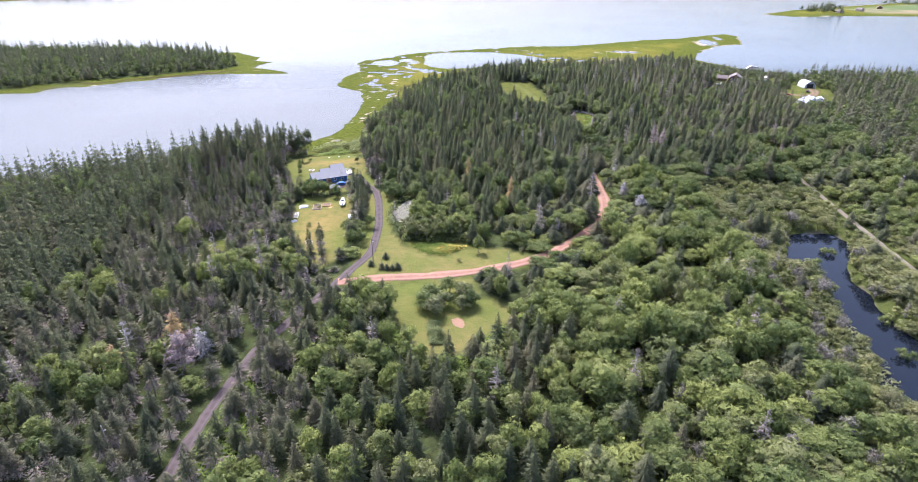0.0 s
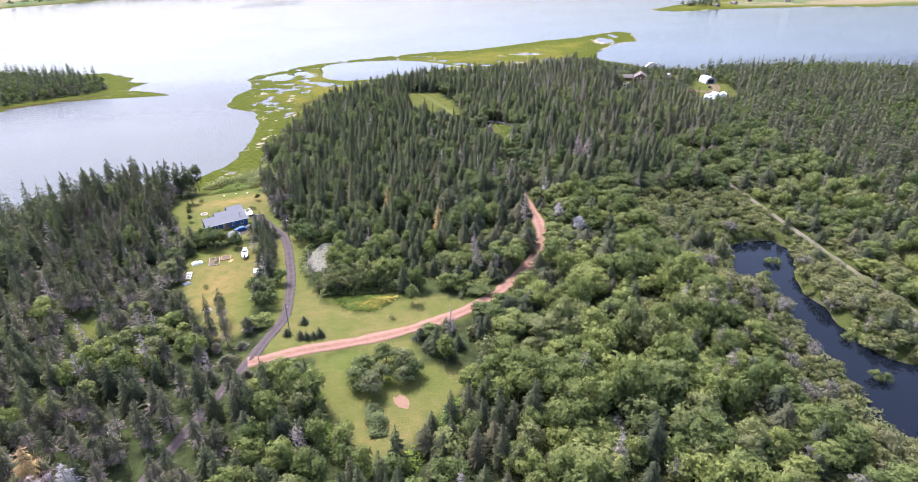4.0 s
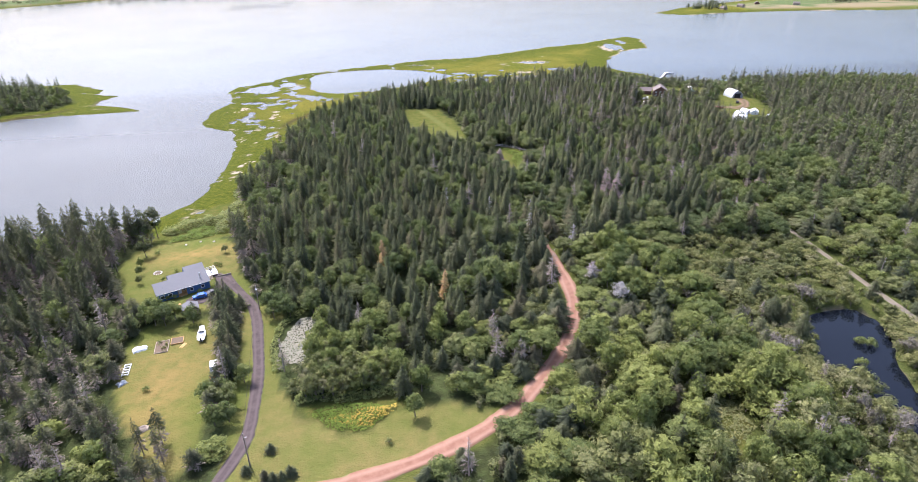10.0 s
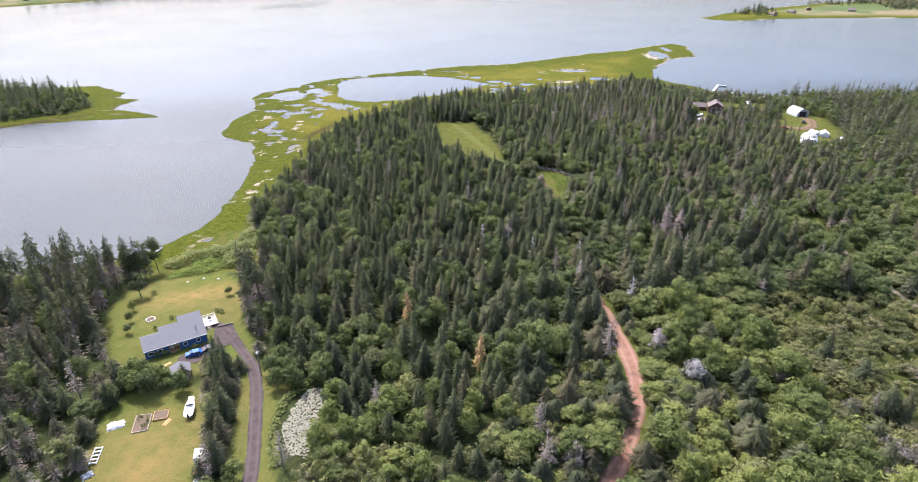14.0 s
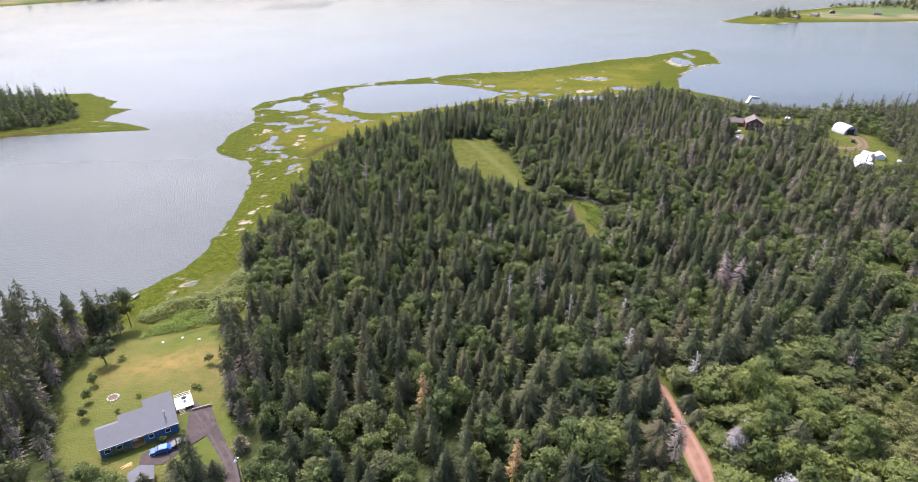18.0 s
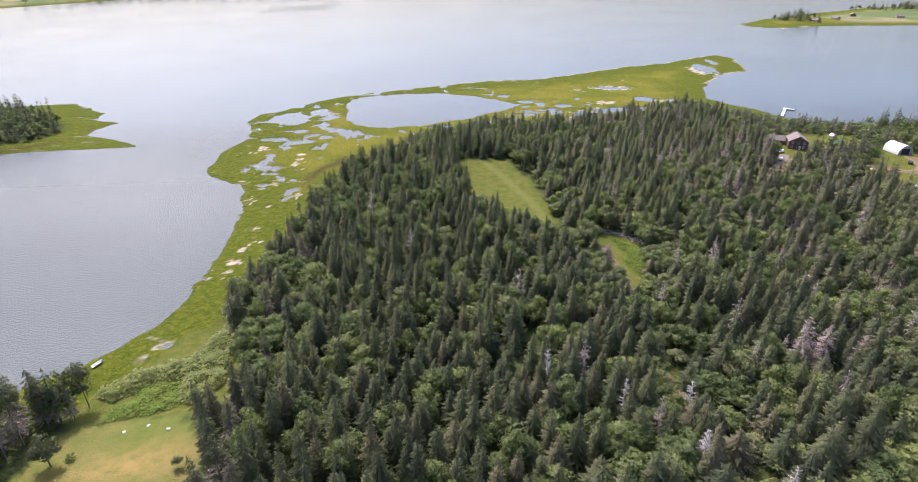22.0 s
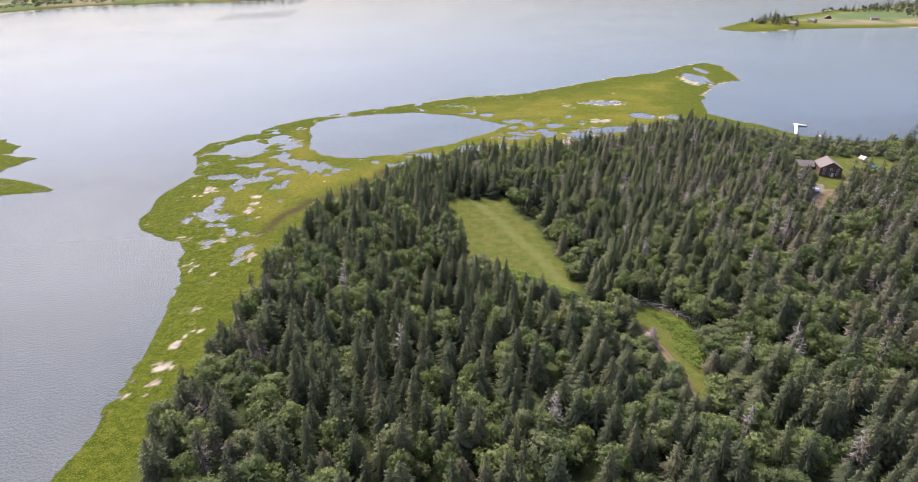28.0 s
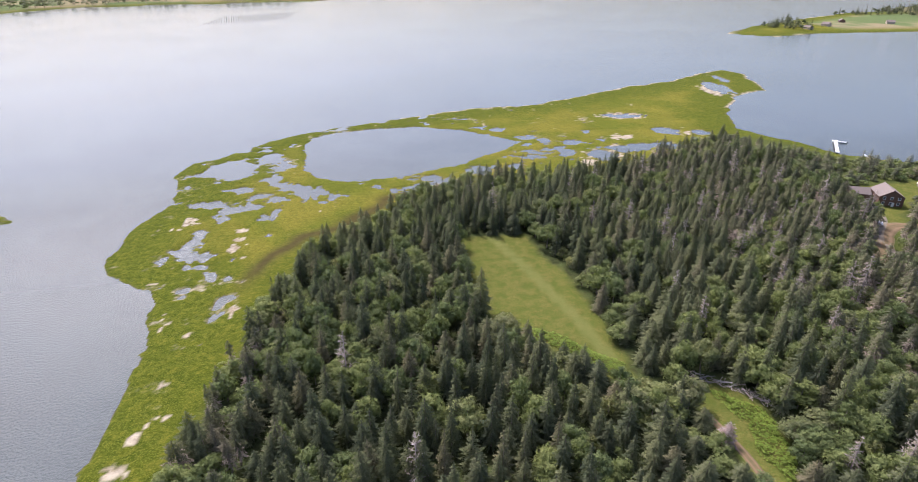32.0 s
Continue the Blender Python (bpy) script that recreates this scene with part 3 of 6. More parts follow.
ribbon("road", GREY_ROAD, 3.4, asphalt, "narrow worn grey chip-sealed lane between trees")
ribbon("red_road", RED_ROAD, 4.7, clay, "curving red clay dirt road with wheel tracks", 0.14)
ribbon("red_lane", RED_LANE, 2.4, lane_earth, "narrow overgrown red dirt lane in the woods")
ribbon("gravel_track", TRACK, 2.5, gravel, "straight pale gravel track beside a dark pond")
ribbon("farm_lane", FARM_LANE, 6.5, lane_earth, "broad brown earth lane into a farmyard")

pond = new("pond", mesh_of("pond", [(98, 100, 0.2), (162, 100, 0.2), (162, 222, 0.2), (98, 222, 0.2)], [(0, 1, 2, 3)], [pond_water]))
tagged(pond, "dark still pond among alder bushes", "water", kind="structure")

# ---- trees: a few shapes of each kind, in metres ----
def tri_tube(V, F, a, b, ra, rb, n=4):
    """A tapered limb from a to b."""
    a, b = Vector(a), Vector(b)
    q = (b - a).to_track_quat("Z", "Y")
    k = len(V)
    for p, r in ((a, ra), (b, rb)):
        for i in range(n):
            V.append(tuple(p + q @ Vector((r * math.cos(2 * math.pi * i / n), r * math.sin(2 * math.pi * i / n), 0))))
    for i in range(n):
        j = (i + 1) % n
        F += [(k + i, k + j, k + n + j), (k + i, k + n + j, k + n + i)]


def spruce_shape(rng, levels=14, per=8, tall=14.0, wide=2.3, bare=0.08, gappy=0.0, dead=0.0, power=0.58):
    """Whorls of drooping boughs round a straight stem; below `dead` the boughs are bare twigs."""
    V, F, M, N = [], [], [], []
    lean = Vector((rng.uniform(-.3, .3), rng.uniform(-.3, .3), 0))
    tri_tube(V, F, (0, 0, -0.5), lean + Vector((0, 0, tall * 0.96)), 0.19, 0.03, 4)
    M += [1] * len(F)
    N += [(0, 0, 0)] * len(V)
    for i in range(levels):
        u = (i + rng.uniform(-.25, .25)) / (levels - 1)
        u = min(max(u, 0), 1)
        z = tall * (bare + (0.97 - bare) * u)
        r = wide * (1 - u) ** power * (0.75 + 0.25 * min(1, u * 6)) * rng.uniform(.82, 1.12) + 0.22
        count = max(4, round(per * (1 - 0.5 * u)))
        turn = rng.uniform(0, 6.3)
        below = u < dead * rng.uniform(.8, 1.2)
        for j in range(count):
            if rng.random() < (gappy if not below else 0.45):
                continue
            a = turn + 2 * math.pi * (j + rng.uniform(-.3, .3)) / count
            rr = r * rng.uniform(.6, 1.25) * (0.8 if below else 1)
            w = math.pi / count * rng.uniform(0.55, 0.95)
            droop = rr * rng.uniform(.2, .6)
            k = len(V)
            c = lean * u
            V += [(c.x, c.y, z + 0.25 + 0.1 * rr)]
            face = Vector((math.cos(a), math.sin(a), 0.72)).normalized()
            for da, q, dz in ((-w, 0.62, -0.95), (0, 1.0, -0.8), (w, 0.62, -0.95)):
                V.append((c.x + q * rr * math.cos(a + da), c.y + q * rr * math.sin(a + da), z + dz * droop + rng.uniform(-.1, .1)))
            N += [tuple(face)] * 4
            F += [(k, k + 1, k + 2), (k, k + 2, k + 3)]
            M += [2, 2] if below else [0, 0]
    k = len(V)
    top = lean + Vector((0, 0, tall))
    for j in range(3):
        V.append((lean.x + 0.2 * math.cos(2.1 * j), lean.y + 0.2 * math.sin(2.1 * j), tall * 0.93))
    V.append(tuple(top))
    N += [(0, 0, .5)] * 4
    F += [(k, k + 1, k + 3), (k + 1, k + 2, k + 3), (k + 2, k, k + 3)]
    M += [0] * 3
    return np.array(V), np.array(F), np.array(M), np.array(N)


OCT_V = [(0, 0, 1), (1, 0, 0), (0, 1, 0), (-1, 0, 0), (0, -1, 0), (0, 0, -1)]
OCT_F = [(0, 1, 2), (0, 2, 3), (0, 3, 4), (0, 4, 1), (5, 2, 1), (5, 3, 2), (5, 4, 3), (5, 1, 4)]


def broad_shape(rng, lobes=6, leaves=22, tall=8.0, wide=2.9, size=0.75, low=0.3):
    """A branching stem and a crown of leafy sprays heaped in lobes, with gaps between."""
    V, F, M, N = [], [], [], []
    fork = Vector((rng.uniform(-.3, .3), rng.uniform(-.3, .3), tall * low))
    tri_tube(V, F, (0, 0, -0.5), fork, 0.20, 0.13, 4)
    heads = []
    for i in range(lobes):
        a = 2 * math.pi * i / (lobes - 1) * (1 if lobes < 7 else 1.6) + rng.uniform(-.4, .4)
        out = 0 if i == lobes - 1 else wide * rng.uniform(.38, .68)
        z = tall * (rng.uniform(.76, .84) if i == lobes - 1 else rng.uniform(.40, .72))
        heads.append((Vector((out * math.cos(a), out * math.sin(a), z)), wide * rng.uniform(.36, .56)))
        tri_tube(V, F, fork, heads[-1][0], 0.09, 0.04, 3)
    M += [1] * len(F)
    N += [(0, 0, 0)] * len(V)
    middle = Vector((0, 0, tall * 0.5))
    for p, r in heads:
        k = len(V)
        for x, y, z in OCT_V:
            V.append(tuple(p + Vector((x, y, z * 0.85)) * r * rng.uniform(.55, .85)))
            N.append((x * .8, y * .8, z * .8))
        F += [(k + a, k + b, k + c) for a, b, c in OCT_F]
        M += [0] * 8
        for j in range(leaves):
            d = Vector((rng.gauss(0, 1), rng.gauss(0, 1), rng.gauss(0.35, 1))).normalized()
            at = p + Vector((d.x, d.y, d.z * 0.9)) * r * rng.uniform(.80, 1.10)
            face = (d + Vector((rng.gauss(0, .5), rng.gauss(0, .5), rng.gauss(.05, .5)))).normalized()
            whole = at - middle
            bulge = (d * 0.75 + Vector((whole.x / wide, whole.y / wide, whole.z / tall * 2)) * 0.35 + Vector((0, 0, .1))).normalized()
            q = face.to_track_quat("Z", "Y")
            s, t = size * rng.uniform(.6, 1.2), rng.uniform(0, 6.3)
            k = len(V)
            for e, rad in ((0, 1.0), (2.0, .8), (4.1, .9)):
                V.append(tuple(at + q @ Vector((s * rad * math.cos(t + e), s * rad * math.sin(t + e), 0))))
            N += [tuple(bulge)] * 3
            F.append((k, k + 1, k + 2))
            M.append(0)
    return np.array(V), np.array(F), np.array(M), np.array(N)


def dead_shape(rng, tall=13.0, wide=2.6, twigs=26):
    """A bare stem with broken grey limbs and twigs."""
    V, F = [], []
    tri_tube(V, F, (0, 0, -0.5), (rng.uniform(-.4, .4), rng.uniform(-.4, .4), tall), 0.2, 0.03, 5)
    for i in range(twigs):
        u = rng.uniform(.12, .98)
        a = rng.uniform(0, 6.3)
        r = wide * (1 - u) ** 0.7 * rng.uniform(.5, 1.2) + 0.25
        s = Vector((0, 0, tall * u))
        e = s + Vector((r * math.cos(a), r * math.sin(a), r * rng.uniform(-.1, .5)))
        tri_tube(V, F, s, e, 0.08, 0.03, 3)
        for j in range(2):
            m = s.lerp(e, rng.uniform(.35, .9))
            b = a + rng.choice((-1, 1)) * rng.uniform(.5, 1.1)
            tri_tube(V, F, m, m + Vector((math.cos(b), math.sin(b), rng.uniform(-.2, .5))) * r * 0.45, 0.055, 0.025, 3)
    return np.array(V), np.array(F), np.zeros(len(F), int), np.zeros((len(V), 3))


rng = random.Random(11)
SPRUCES = [spruce_shape(rng, rng.choice((17, 18, 19)), 15, 13.0, rng.uniform(2.5, 3.6), rng.uniform(.03, .12), rng.uniform(0, .18), 0, rng.uniform(.6, .9)) for _ in range(14)]
THIN = [spruce_shape(rng, 9, 7, 12.5, rng.uniform(2.4, 3.2), 0.10) for _ in range(5)]
PINES = [spruce_shape(rng, 17, 13, 12.5, rng.uniform(2.5, 3.5), rng.uniform(.10, .25), 0.16, rng.uniform(.25, .6), rng.uniform(.5, .7)) for _ in range(12)]
BROADS = [broad_shape(rng, rng.choice((9, 10, 11, 12)), 46, 9.2, rng.uniform(2.9, 3.8), 0.66) for _ in range(12)]
ALDERS = [broad_shape(rng, rng.choice((5, 6)), 34, 4.4, rng.uniform(2.2, 3.0), 0.50, 0.2) for _ in range(9)]
ROUND = [broad_shape(rng, 4, 18, 7.6, 3.0, 1.05) for _ in range(5)]
FILL = [broad_shape(rng, 3, 15, 2.6, rng.uniform(1.6, 2.1), 0.55, 0.15) for _ in range(5)]
SPECK = [broad_shape(rng, 3, 4, 8.0, 3.0, 1.9) for _ in range(3)]
BUSHY = [broad_shape(rng, 10, 46, 12.5, 2.9, 0.62, .34) for _ in range(3)]
DEAD = [dead_shape(rng) for _ in range(5)]


def plant(shapes, x, y, tall, girth, tint, seed):
    """Many trees in one mesh: arrays of places, heights' and widths' scale and tint."""
    r = np.random.RandomState(seed)
    kind, turn = r.randint(0, len(shapes), len(x)), r.rand(len(x)) * 6.283
    z = height(x, y)
    vs, fs, ms, ts, ns, base = [], [], [], [], [], 0
    for i, (V, F, M, N) in enumerate(shapes):
        w = np.nonzero(kind == i)[0]
        if not len(w):
            continue
        c, s, g = np.cos(turn[w])[:, None], np.sin(turn[w])[:, None], girth[w][:, None]
        P = np.stack([(V[None, :, 0] * c - V[None, :, 1] * s) * g + x[w][:, None], (V[None, :, 0] * s + V[None, :, 1] * c) * g + y[w][:, None],
                      V[None, :, 2] * tall[w][:, None] + z[w][:, None]], 2)
        fs.append((F[None] + base + (np.arange(len(w)) * len(V))[:, None, None]).reshape(-1, 3))
        vs.append(P.reshape(-1, 3)), ms.append(np.tile(M, len(w))), ts.append(np.repeat(tint[w], len(V)))
        ns.append(np.stack([N[None, :, 0] * c - N[None, :, 1] * s, N[None, :, 0] * s + N[None, :, 1] * c, N[None, :, 2] + 0 * c], 2).reshape(-1, 3))
        base += len(w) * len(V)
    return np.concatenate(vs), np.concatenate(fs), np.concatenate(ms), np.concatenate(ts), np.concatenate(ns)


def woods(name, label, shapes, mats, x, y, tall, girth, tint, seed=1):
    if not len(x):
        return None
    v, f, m, t, n = plant(shapes, x, y, tall, girth, tint, seed)
    return tagged(new(name, mesh_of(name, v, f, mats, m, [("tint", t), ("out", n)])), label, "trees", kind="stuff")


def tree_meshes(kind, shapes, leaf, stem):
    """Crown and trunk meshes for single trees."""
    out = []
    for V, F, M, N in shapes:
        pair = []
        for part_name, k, mat in (("crown", 0, leaf), ("trunk", 1, stem), ("dead_bough", 2, dry_twigs)):
            f = F[M == k]
            if not len(f):
                continue
            ids = np.unique(f)
            back_ = np.zeros(len(V), int)
            back_[ids] = np.arange(len(ids))
            pair.append(mesh_of(kind + "_" + part_name, V[ids], back_[f], [mat], None, [("out", N[ids])]))
        out.append(pair)
    return out


def single(kind, pair, x, y, tall, girth, turn, label, category, group):
    e = new(kind)
    e.matrix_world = Matrix.Translation((x, y, hz(x, y) - 0.05)) @ Matrix.Rotation(turn, 4, "Z") @ Matrix.Diagonal((girth, girth, tall, 1))
    for part_name, me in zip(("crown", "trunk", "dead_bough"), pair):
        ob = new(part_name, me)
        ob.parent = e
    return tagged(e, label, category, group)


# ---- where what grows ----
def blob(x, y, cx, cy, r):
    return np.exp(-((x - cx) ** 2 + (y - cy) ** 2) / (r * r))


R = np.random.RandomState(3)


def scatter(x0, x1, y0, y1, gap):
    xs, ys = np.meshgrid(np.arange(x0, x1, gap), np.arange(y0, y1, gap * 0.87))
    xs = xs + (np.arange(ys.shape[0]) % 2)[:, None] * gap / 2
    xs, ys = xs.ravel(), ys.ravel()
    return xs + R.uniform(-.42, .42, len(xs)) * gap, ys + R.uniform(-.42, .42, len(ys)) * gap


def free(x, y, room):
    """True where trees may stand."""
    ok = (upland(x, y) > 1.5) & (land(x, y) > 3)
    for q, m in ((HOUSE_LAWN, 0.5), (GARDEN, 0.5), (ROAD_LAWN, 0.8), (FORK_LAWN, 0.8), (MEADOW, 1.0), (GLADE, 0.5), (BED, 0), (FERNS, 0), (JETTY_GAP, 0), (WEST_GAP, 0.5), (SCRUB_GAP, 0.5), (FARMYARD, 1), (BROWN_YARD, 1), (POND, -0.3)):
        ok &= inside(q, x, y) < -m - room
    ok &= (along(GREY_ROAD, x, y) > np.where(y < 160, 2.3, 3.2) + room) & (along(RED_ROAD, x, y) > np.where((y > 258) & (x < 65), 2.2, np.where(y > 272, 2.9, 3.8)) + room) & (along(RED_LANE, x, y) > 0.6) & (along(TRACK, x, y) > np.where(x < 161, 3.6, 2.6) + room) & (along(FARM_LANE, x, y) > 4 + room)
    return ok & ((x + 69) ** 2 + (y - 122) ** 2 > 36) & (((x + 22.5) / 6) ** 2 + ((y - 226) / 13) ** 2 > 1)


def conifer_share(x, y):
    c = 0.66 + 0 * x
    c = np.where((x > 28) & (y < 262), 0.10, c)
    c = np.where((x > 66) & (y < 330), np.minimum(c, np.where(y > 245, 0.55, 0.20)), c)
    c = c + 0.35 * blob(x, y, 72, 222, 20) + 0.25 * blob(x, y, 62, 186, 14)
    c = np.where(x > 150, np.where(y > 330, 0.62, 0.10), c)
    c = np.where((y < 168) & (x > -50), np.where(x < 22, 0.62, 0.08), c)
    c = np.where((x > -30) & (x < 60) & (y > 185) & (y < 262), 0.72 - 0.8 * blob(x, y, -8, 204, 17) - 0.2 * blob(x, y, 10, 215, 20), c)
    c = np.where(x < -36, 0.88 - 0.55 * blob(x, y, -66, 180, 20) - 0.5 * blob(x, y, -50, 180, 12), c)
    c = c - 0.7 * blob(x, y, -48, 335, 16) - 0.5 * blob(x, y, -50, 372, 18) - 0.4 * blob(x, y, 95, 375, 16)
    return np.clip(c + 0.3 * fray(x, y, 20, 2), 0, 1)


def in_sight(x, y):
    """The wedge of land that the flight overlooks."""
    return (y > 84) & (x < 1.05 * (y - 20) + 30) & (x > -0.78 * y - 32)


X, Y = scatter(-125, 215, 84, 605, 5.05)
ok = free(X, Y, 0.0) & in_sight(X, Y)
X, Y = X[ok], Y[ok]
share = conifer_share(X, Y)
dice = R.rand(len(X))
is_con = dice < share
low = ((X > 100) & (X < 158) & (Y < 262)) | (inside(POND, X, Y) > -16)
is_low = ~is_con & (low | ((X > 158) & (Y < 270) & (R.rand(len(X)) < 0.4)) | (R.rand(len(X)) < 0.13))
keep = np.where(is_con, R.rand(len(X)) < 0.97, np.where(is_low, R.rand(len(X)) < 0.97, R.rand(len(X)) < 0.86))
keep &= ~((inside(POND, X, Y) > -4) & is_con)
X, Y, is_con, is_low = X[keep], Y[keep], is_con[keep], is_low[keep]
patch = fray(X, Y, 30, 2)
tall = R.uniform(.55, 1.14, len(X)) ** 0.8 * (1 + 0.12 * patch)
# younger trees towards the lawns, the old stand further in
tall *= np.where((Y < 262) & is_con, 0.84, 1.0) * np.where(inside(GARDEN, X, Y) > -22, 0.82, 1.0)
girth = R.uniform(.74, 1.2, len(X)) * np.where((X > 28) & (Y < 280), 1.05 + 0.6 * R.rand(len(X)) ** 2, 1.0)
tint = np.clip(R.rand(len(X)) + 0.5 * fray(X, Y, 18, 2), 0, 0.999)
tall *= np.where(Y > 262, 1.14, 1.0) * np.where((X < -84) & (Y > 225), 1.38, 1.0) * np.where((X < -30) & (Y > 372), 0.84, 1.0)
girth *= np.where(Y > 262, 1.14, 1.0)
# growth is kept low beside the roads
tall *= np.where(along(RED_ROAD, X, Y) < 12, np.where((X < 64) & (Y > 250), 1.0, np.where((X < 61) & (Y > 200), 0.72, np.where(Y > 255, 0.6, 0.42))), np.where((along(RED_ROAD, X, Y) < 24) & (Y < 232) & (X > 15), 0.66, 1.0)) * np.where((along(GREY_ROAD, X, Y) < 8) & (Y > 172), 0.6, 1.0) * np.where(along(TRACK, X, Y) < 9, 0.8, 1.0)
tall *= np.where((X > 200) & (Y > 492), 0.5, 1.0)
tall *= np.where((inside(GLADE, X, Y) > -12) & (Y < 374), 0.5, 1.0) * np.where((inside(MEADOW, X, Y) > -12) & (Y < 418), 0.66, 1.0)
tall *= np.where(~is_con & (X > 28) & (Y < 290), 0.98 + 0.40 * blob(X, Y, 68, 200, 30) + 0.30 * blob(X, Y, 70, 130, 26) + 0.4 * fray(X, Y, 16, 2), 1.0)
is_pine = is_con & ((X < -36) | ((X > 120) & (Y > 300))) & (R.rand(len(X)) < 0.7)
is_spruce = is_con & ~is_pine
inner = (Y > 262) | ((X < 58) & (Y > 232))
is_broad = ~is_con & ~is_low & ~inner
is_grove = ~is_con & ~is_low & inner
# single trees: the stretch that the flight passes nearest
near = (np.abs(X + 4) < 66) & (Y > 88) & (Y < 420)
order = R.rand(len(X))


def pick(mask, count):
    w = np.nonzero(mask & near)[0]
    w = w[np.argsort(order[w])][:count]
    chosen = np.zeros(len(X), bool)
    chosen[w] = True
    return chosen


for kind, mask, shapes, leaf, leaf_many, count, label, group in (
        ("spruce_tree", is_spruce, SPRUCES, needle_tree, needle_woods, 290, "dark green pointed spruce tree in dense woods", "spruces of the wood"),
        ("pine_tree", is_pine, PINES, pine_tree, pine_woods, 140, "tall thin olive-green conifer with bare lower stem", "conifers by the lane"),
        ("broadleaf_tree", is_broad, BROADS, leaf_tree, leaf_woods, 110, "leafy bright green broadleaf tree in the scrub", "broadleaf trees"),
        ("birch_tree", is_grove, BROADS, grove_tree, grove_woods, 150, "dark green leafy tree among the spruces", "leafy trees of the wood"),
        ("alder_bush", is_low, ALDERS, alder_tree, alder_woods, 90, "low light green alder bush with many stems", "alder bushes")):
    solo = pick(mask, count)
    meshes = tree_meshes(kind, shapes, leaf, bark)
    for i in np.nonzero(solo)[0]:
        single(kind, meshes[i % len(meshes)], X[i], Y[i], tall[i], girth[i], order[i] * 600, label, "tree" if "tree" in kind else "bush", group)
    w = mask & ~solo
    woods(kind.split("_")[0] + "_woods", "dense " + kind.split("_")[0] + " woods on a low headland", shapes, [leaf_many, bark, dry_twigs], X[w], Y[w], tall[w], girth[w], tint[w])

# low scrub that closes the gaps on the wet side
x, y = scatter(22, 214, 84, 300, 4.1)
ok = free(x, y, -0.6) & in_sight(x, y) & (R.rand(len(x)) < 0.8)
x, y = x[ok], y[ok]
woods("scrub", "low tangled green scrub between the trees", FILL, [alder_woods, bark], x, y, R.uniform(.5, 1.1, len(x)), R.uniform(.8, 1.3, len(x)), R.rand(len(x)), 5)

x, y = scatter(36, 156, 90, 230, 6.0)
ok = free(x, y, 0) & in_sight(x, y) & (R.rand(len(x)) < 0.05 + 0.28 * blob(x, y, 108, 165, 30) + 0.2 * blob(x, y, 90, 122, 26))
x, y = x[ok], y[ok]
woods("grey_scrub", "bleached leafless alder scrub near the pond", ALDERS, [grey_twigs, dead_wood], x, y, R.uniform(1.0, 1.7, len(x)), R.uniform(.8, 1.35, len(x)), R.rand(len(x)), 6)

# farther woods, in coarser shapes: east of the track, west along the shore, over the water
for name, box, gap, part_con, lift in (("eastern_woods", (215, 520, 84, 560), 5.2, 0.58, 1.12), ("western_woods", (-420, -125, 84, 312), 4.6, 0.85, 1.32),
                                       ("west_point_woods", (-520, -195, 380, 660), 5.6, 0.55, 1.2)):
    x, y = scatter(*box, gap)
    ok = free(x, y, 0.5) & in_sight(x, y)
    x, y = x[ok], y[ok]
    con = R.rand(len(x)) < np.where(x > 330, 0.42, part_con) + 0.3 * fray(x, y, 40, 2)
    t, g, tn = R.uniform(.5, 1.15, len(x)) * lift * np.where((x > 200) & (x < 300) & (y > 488), 0.5, 1.0), R.uniform(.85, 1.3, len(x)), R.rand(len(x)) * 0.8
    woods(name, "distant belt of dark spruce trees", THIN, [pine_woods if "eastern" in name else needle_woods, bark], x[con], y[con], t[con], g[con], tn[con])
    woods(name + "_leafy", "distant belt of broadleaf trees and scrub", ROUND, [grove_woods, bark], x[~con], y[~con], t[~con] * 0.9, g[~con] * 0.95, tn[~con])
x, y = scatter(560, 1300, 1050, 1420, 14)
ok = (inside(EAST, x, y) > 12) & (fray(x, y, 120, 2) + 1.2 * blob(x, y, 640, 1110, 60) > 0.3)
woods("far_point_woods", "scattered dark trees on a far grassy point", THIN + ROUND[:2], [needle_woods, bark], x[ok], y[ok], R.uniform(.8, 1.4, ok.sum()), R.uniform(1.2, 2.0, ok.sum()), R.rand(ok.sum()) * 0.5)
x, y = scatter(-1800, 1500, 1250, 2350, 27)
ok = (inside(NORTH, x, y) > 15) & (fray(x, y, 200, 3) > 0.1)
woods("far_shore_woods", "hazy tree line on the far shore", SPECK, [needle_woods, bark], x[ok], y[ok], np.full(ok.sum(), 1.4), np.full(ok.sum(), 2.8), R.rand(ok.sum()))

# dead trees: a stand dying off in the east of the wood, snags by the pond and here and there
x, y = scatter(-120, 214, 88, 560, 8.0)
chance = 0.022 + 0.25 * blob(x, y, 120, 165, 32) + 0.28 * blob(x, y, 160, 450, 60) + 0.4 * blob(x, y, 145, 436, 20) + 0.12 * blob(x, y, 90, 300, 40) + 0.10 * blob(x, y, 75, 130, 30) + 0.22 * blob(x, y, -75, 205, 35)
ok = free(x, y, 0.3) & in_sight(x, y) & (R.rand(len(x)) < chance)
x, y = x[ok], y[ok]
size = np.where((x > 100) & (y < 230), R.uniform(.35, .6, len(x)), R.uniform(.75, 1.15, len(x)) * np.where(y > 330, 1.18, 1.0))
dead_parts = []
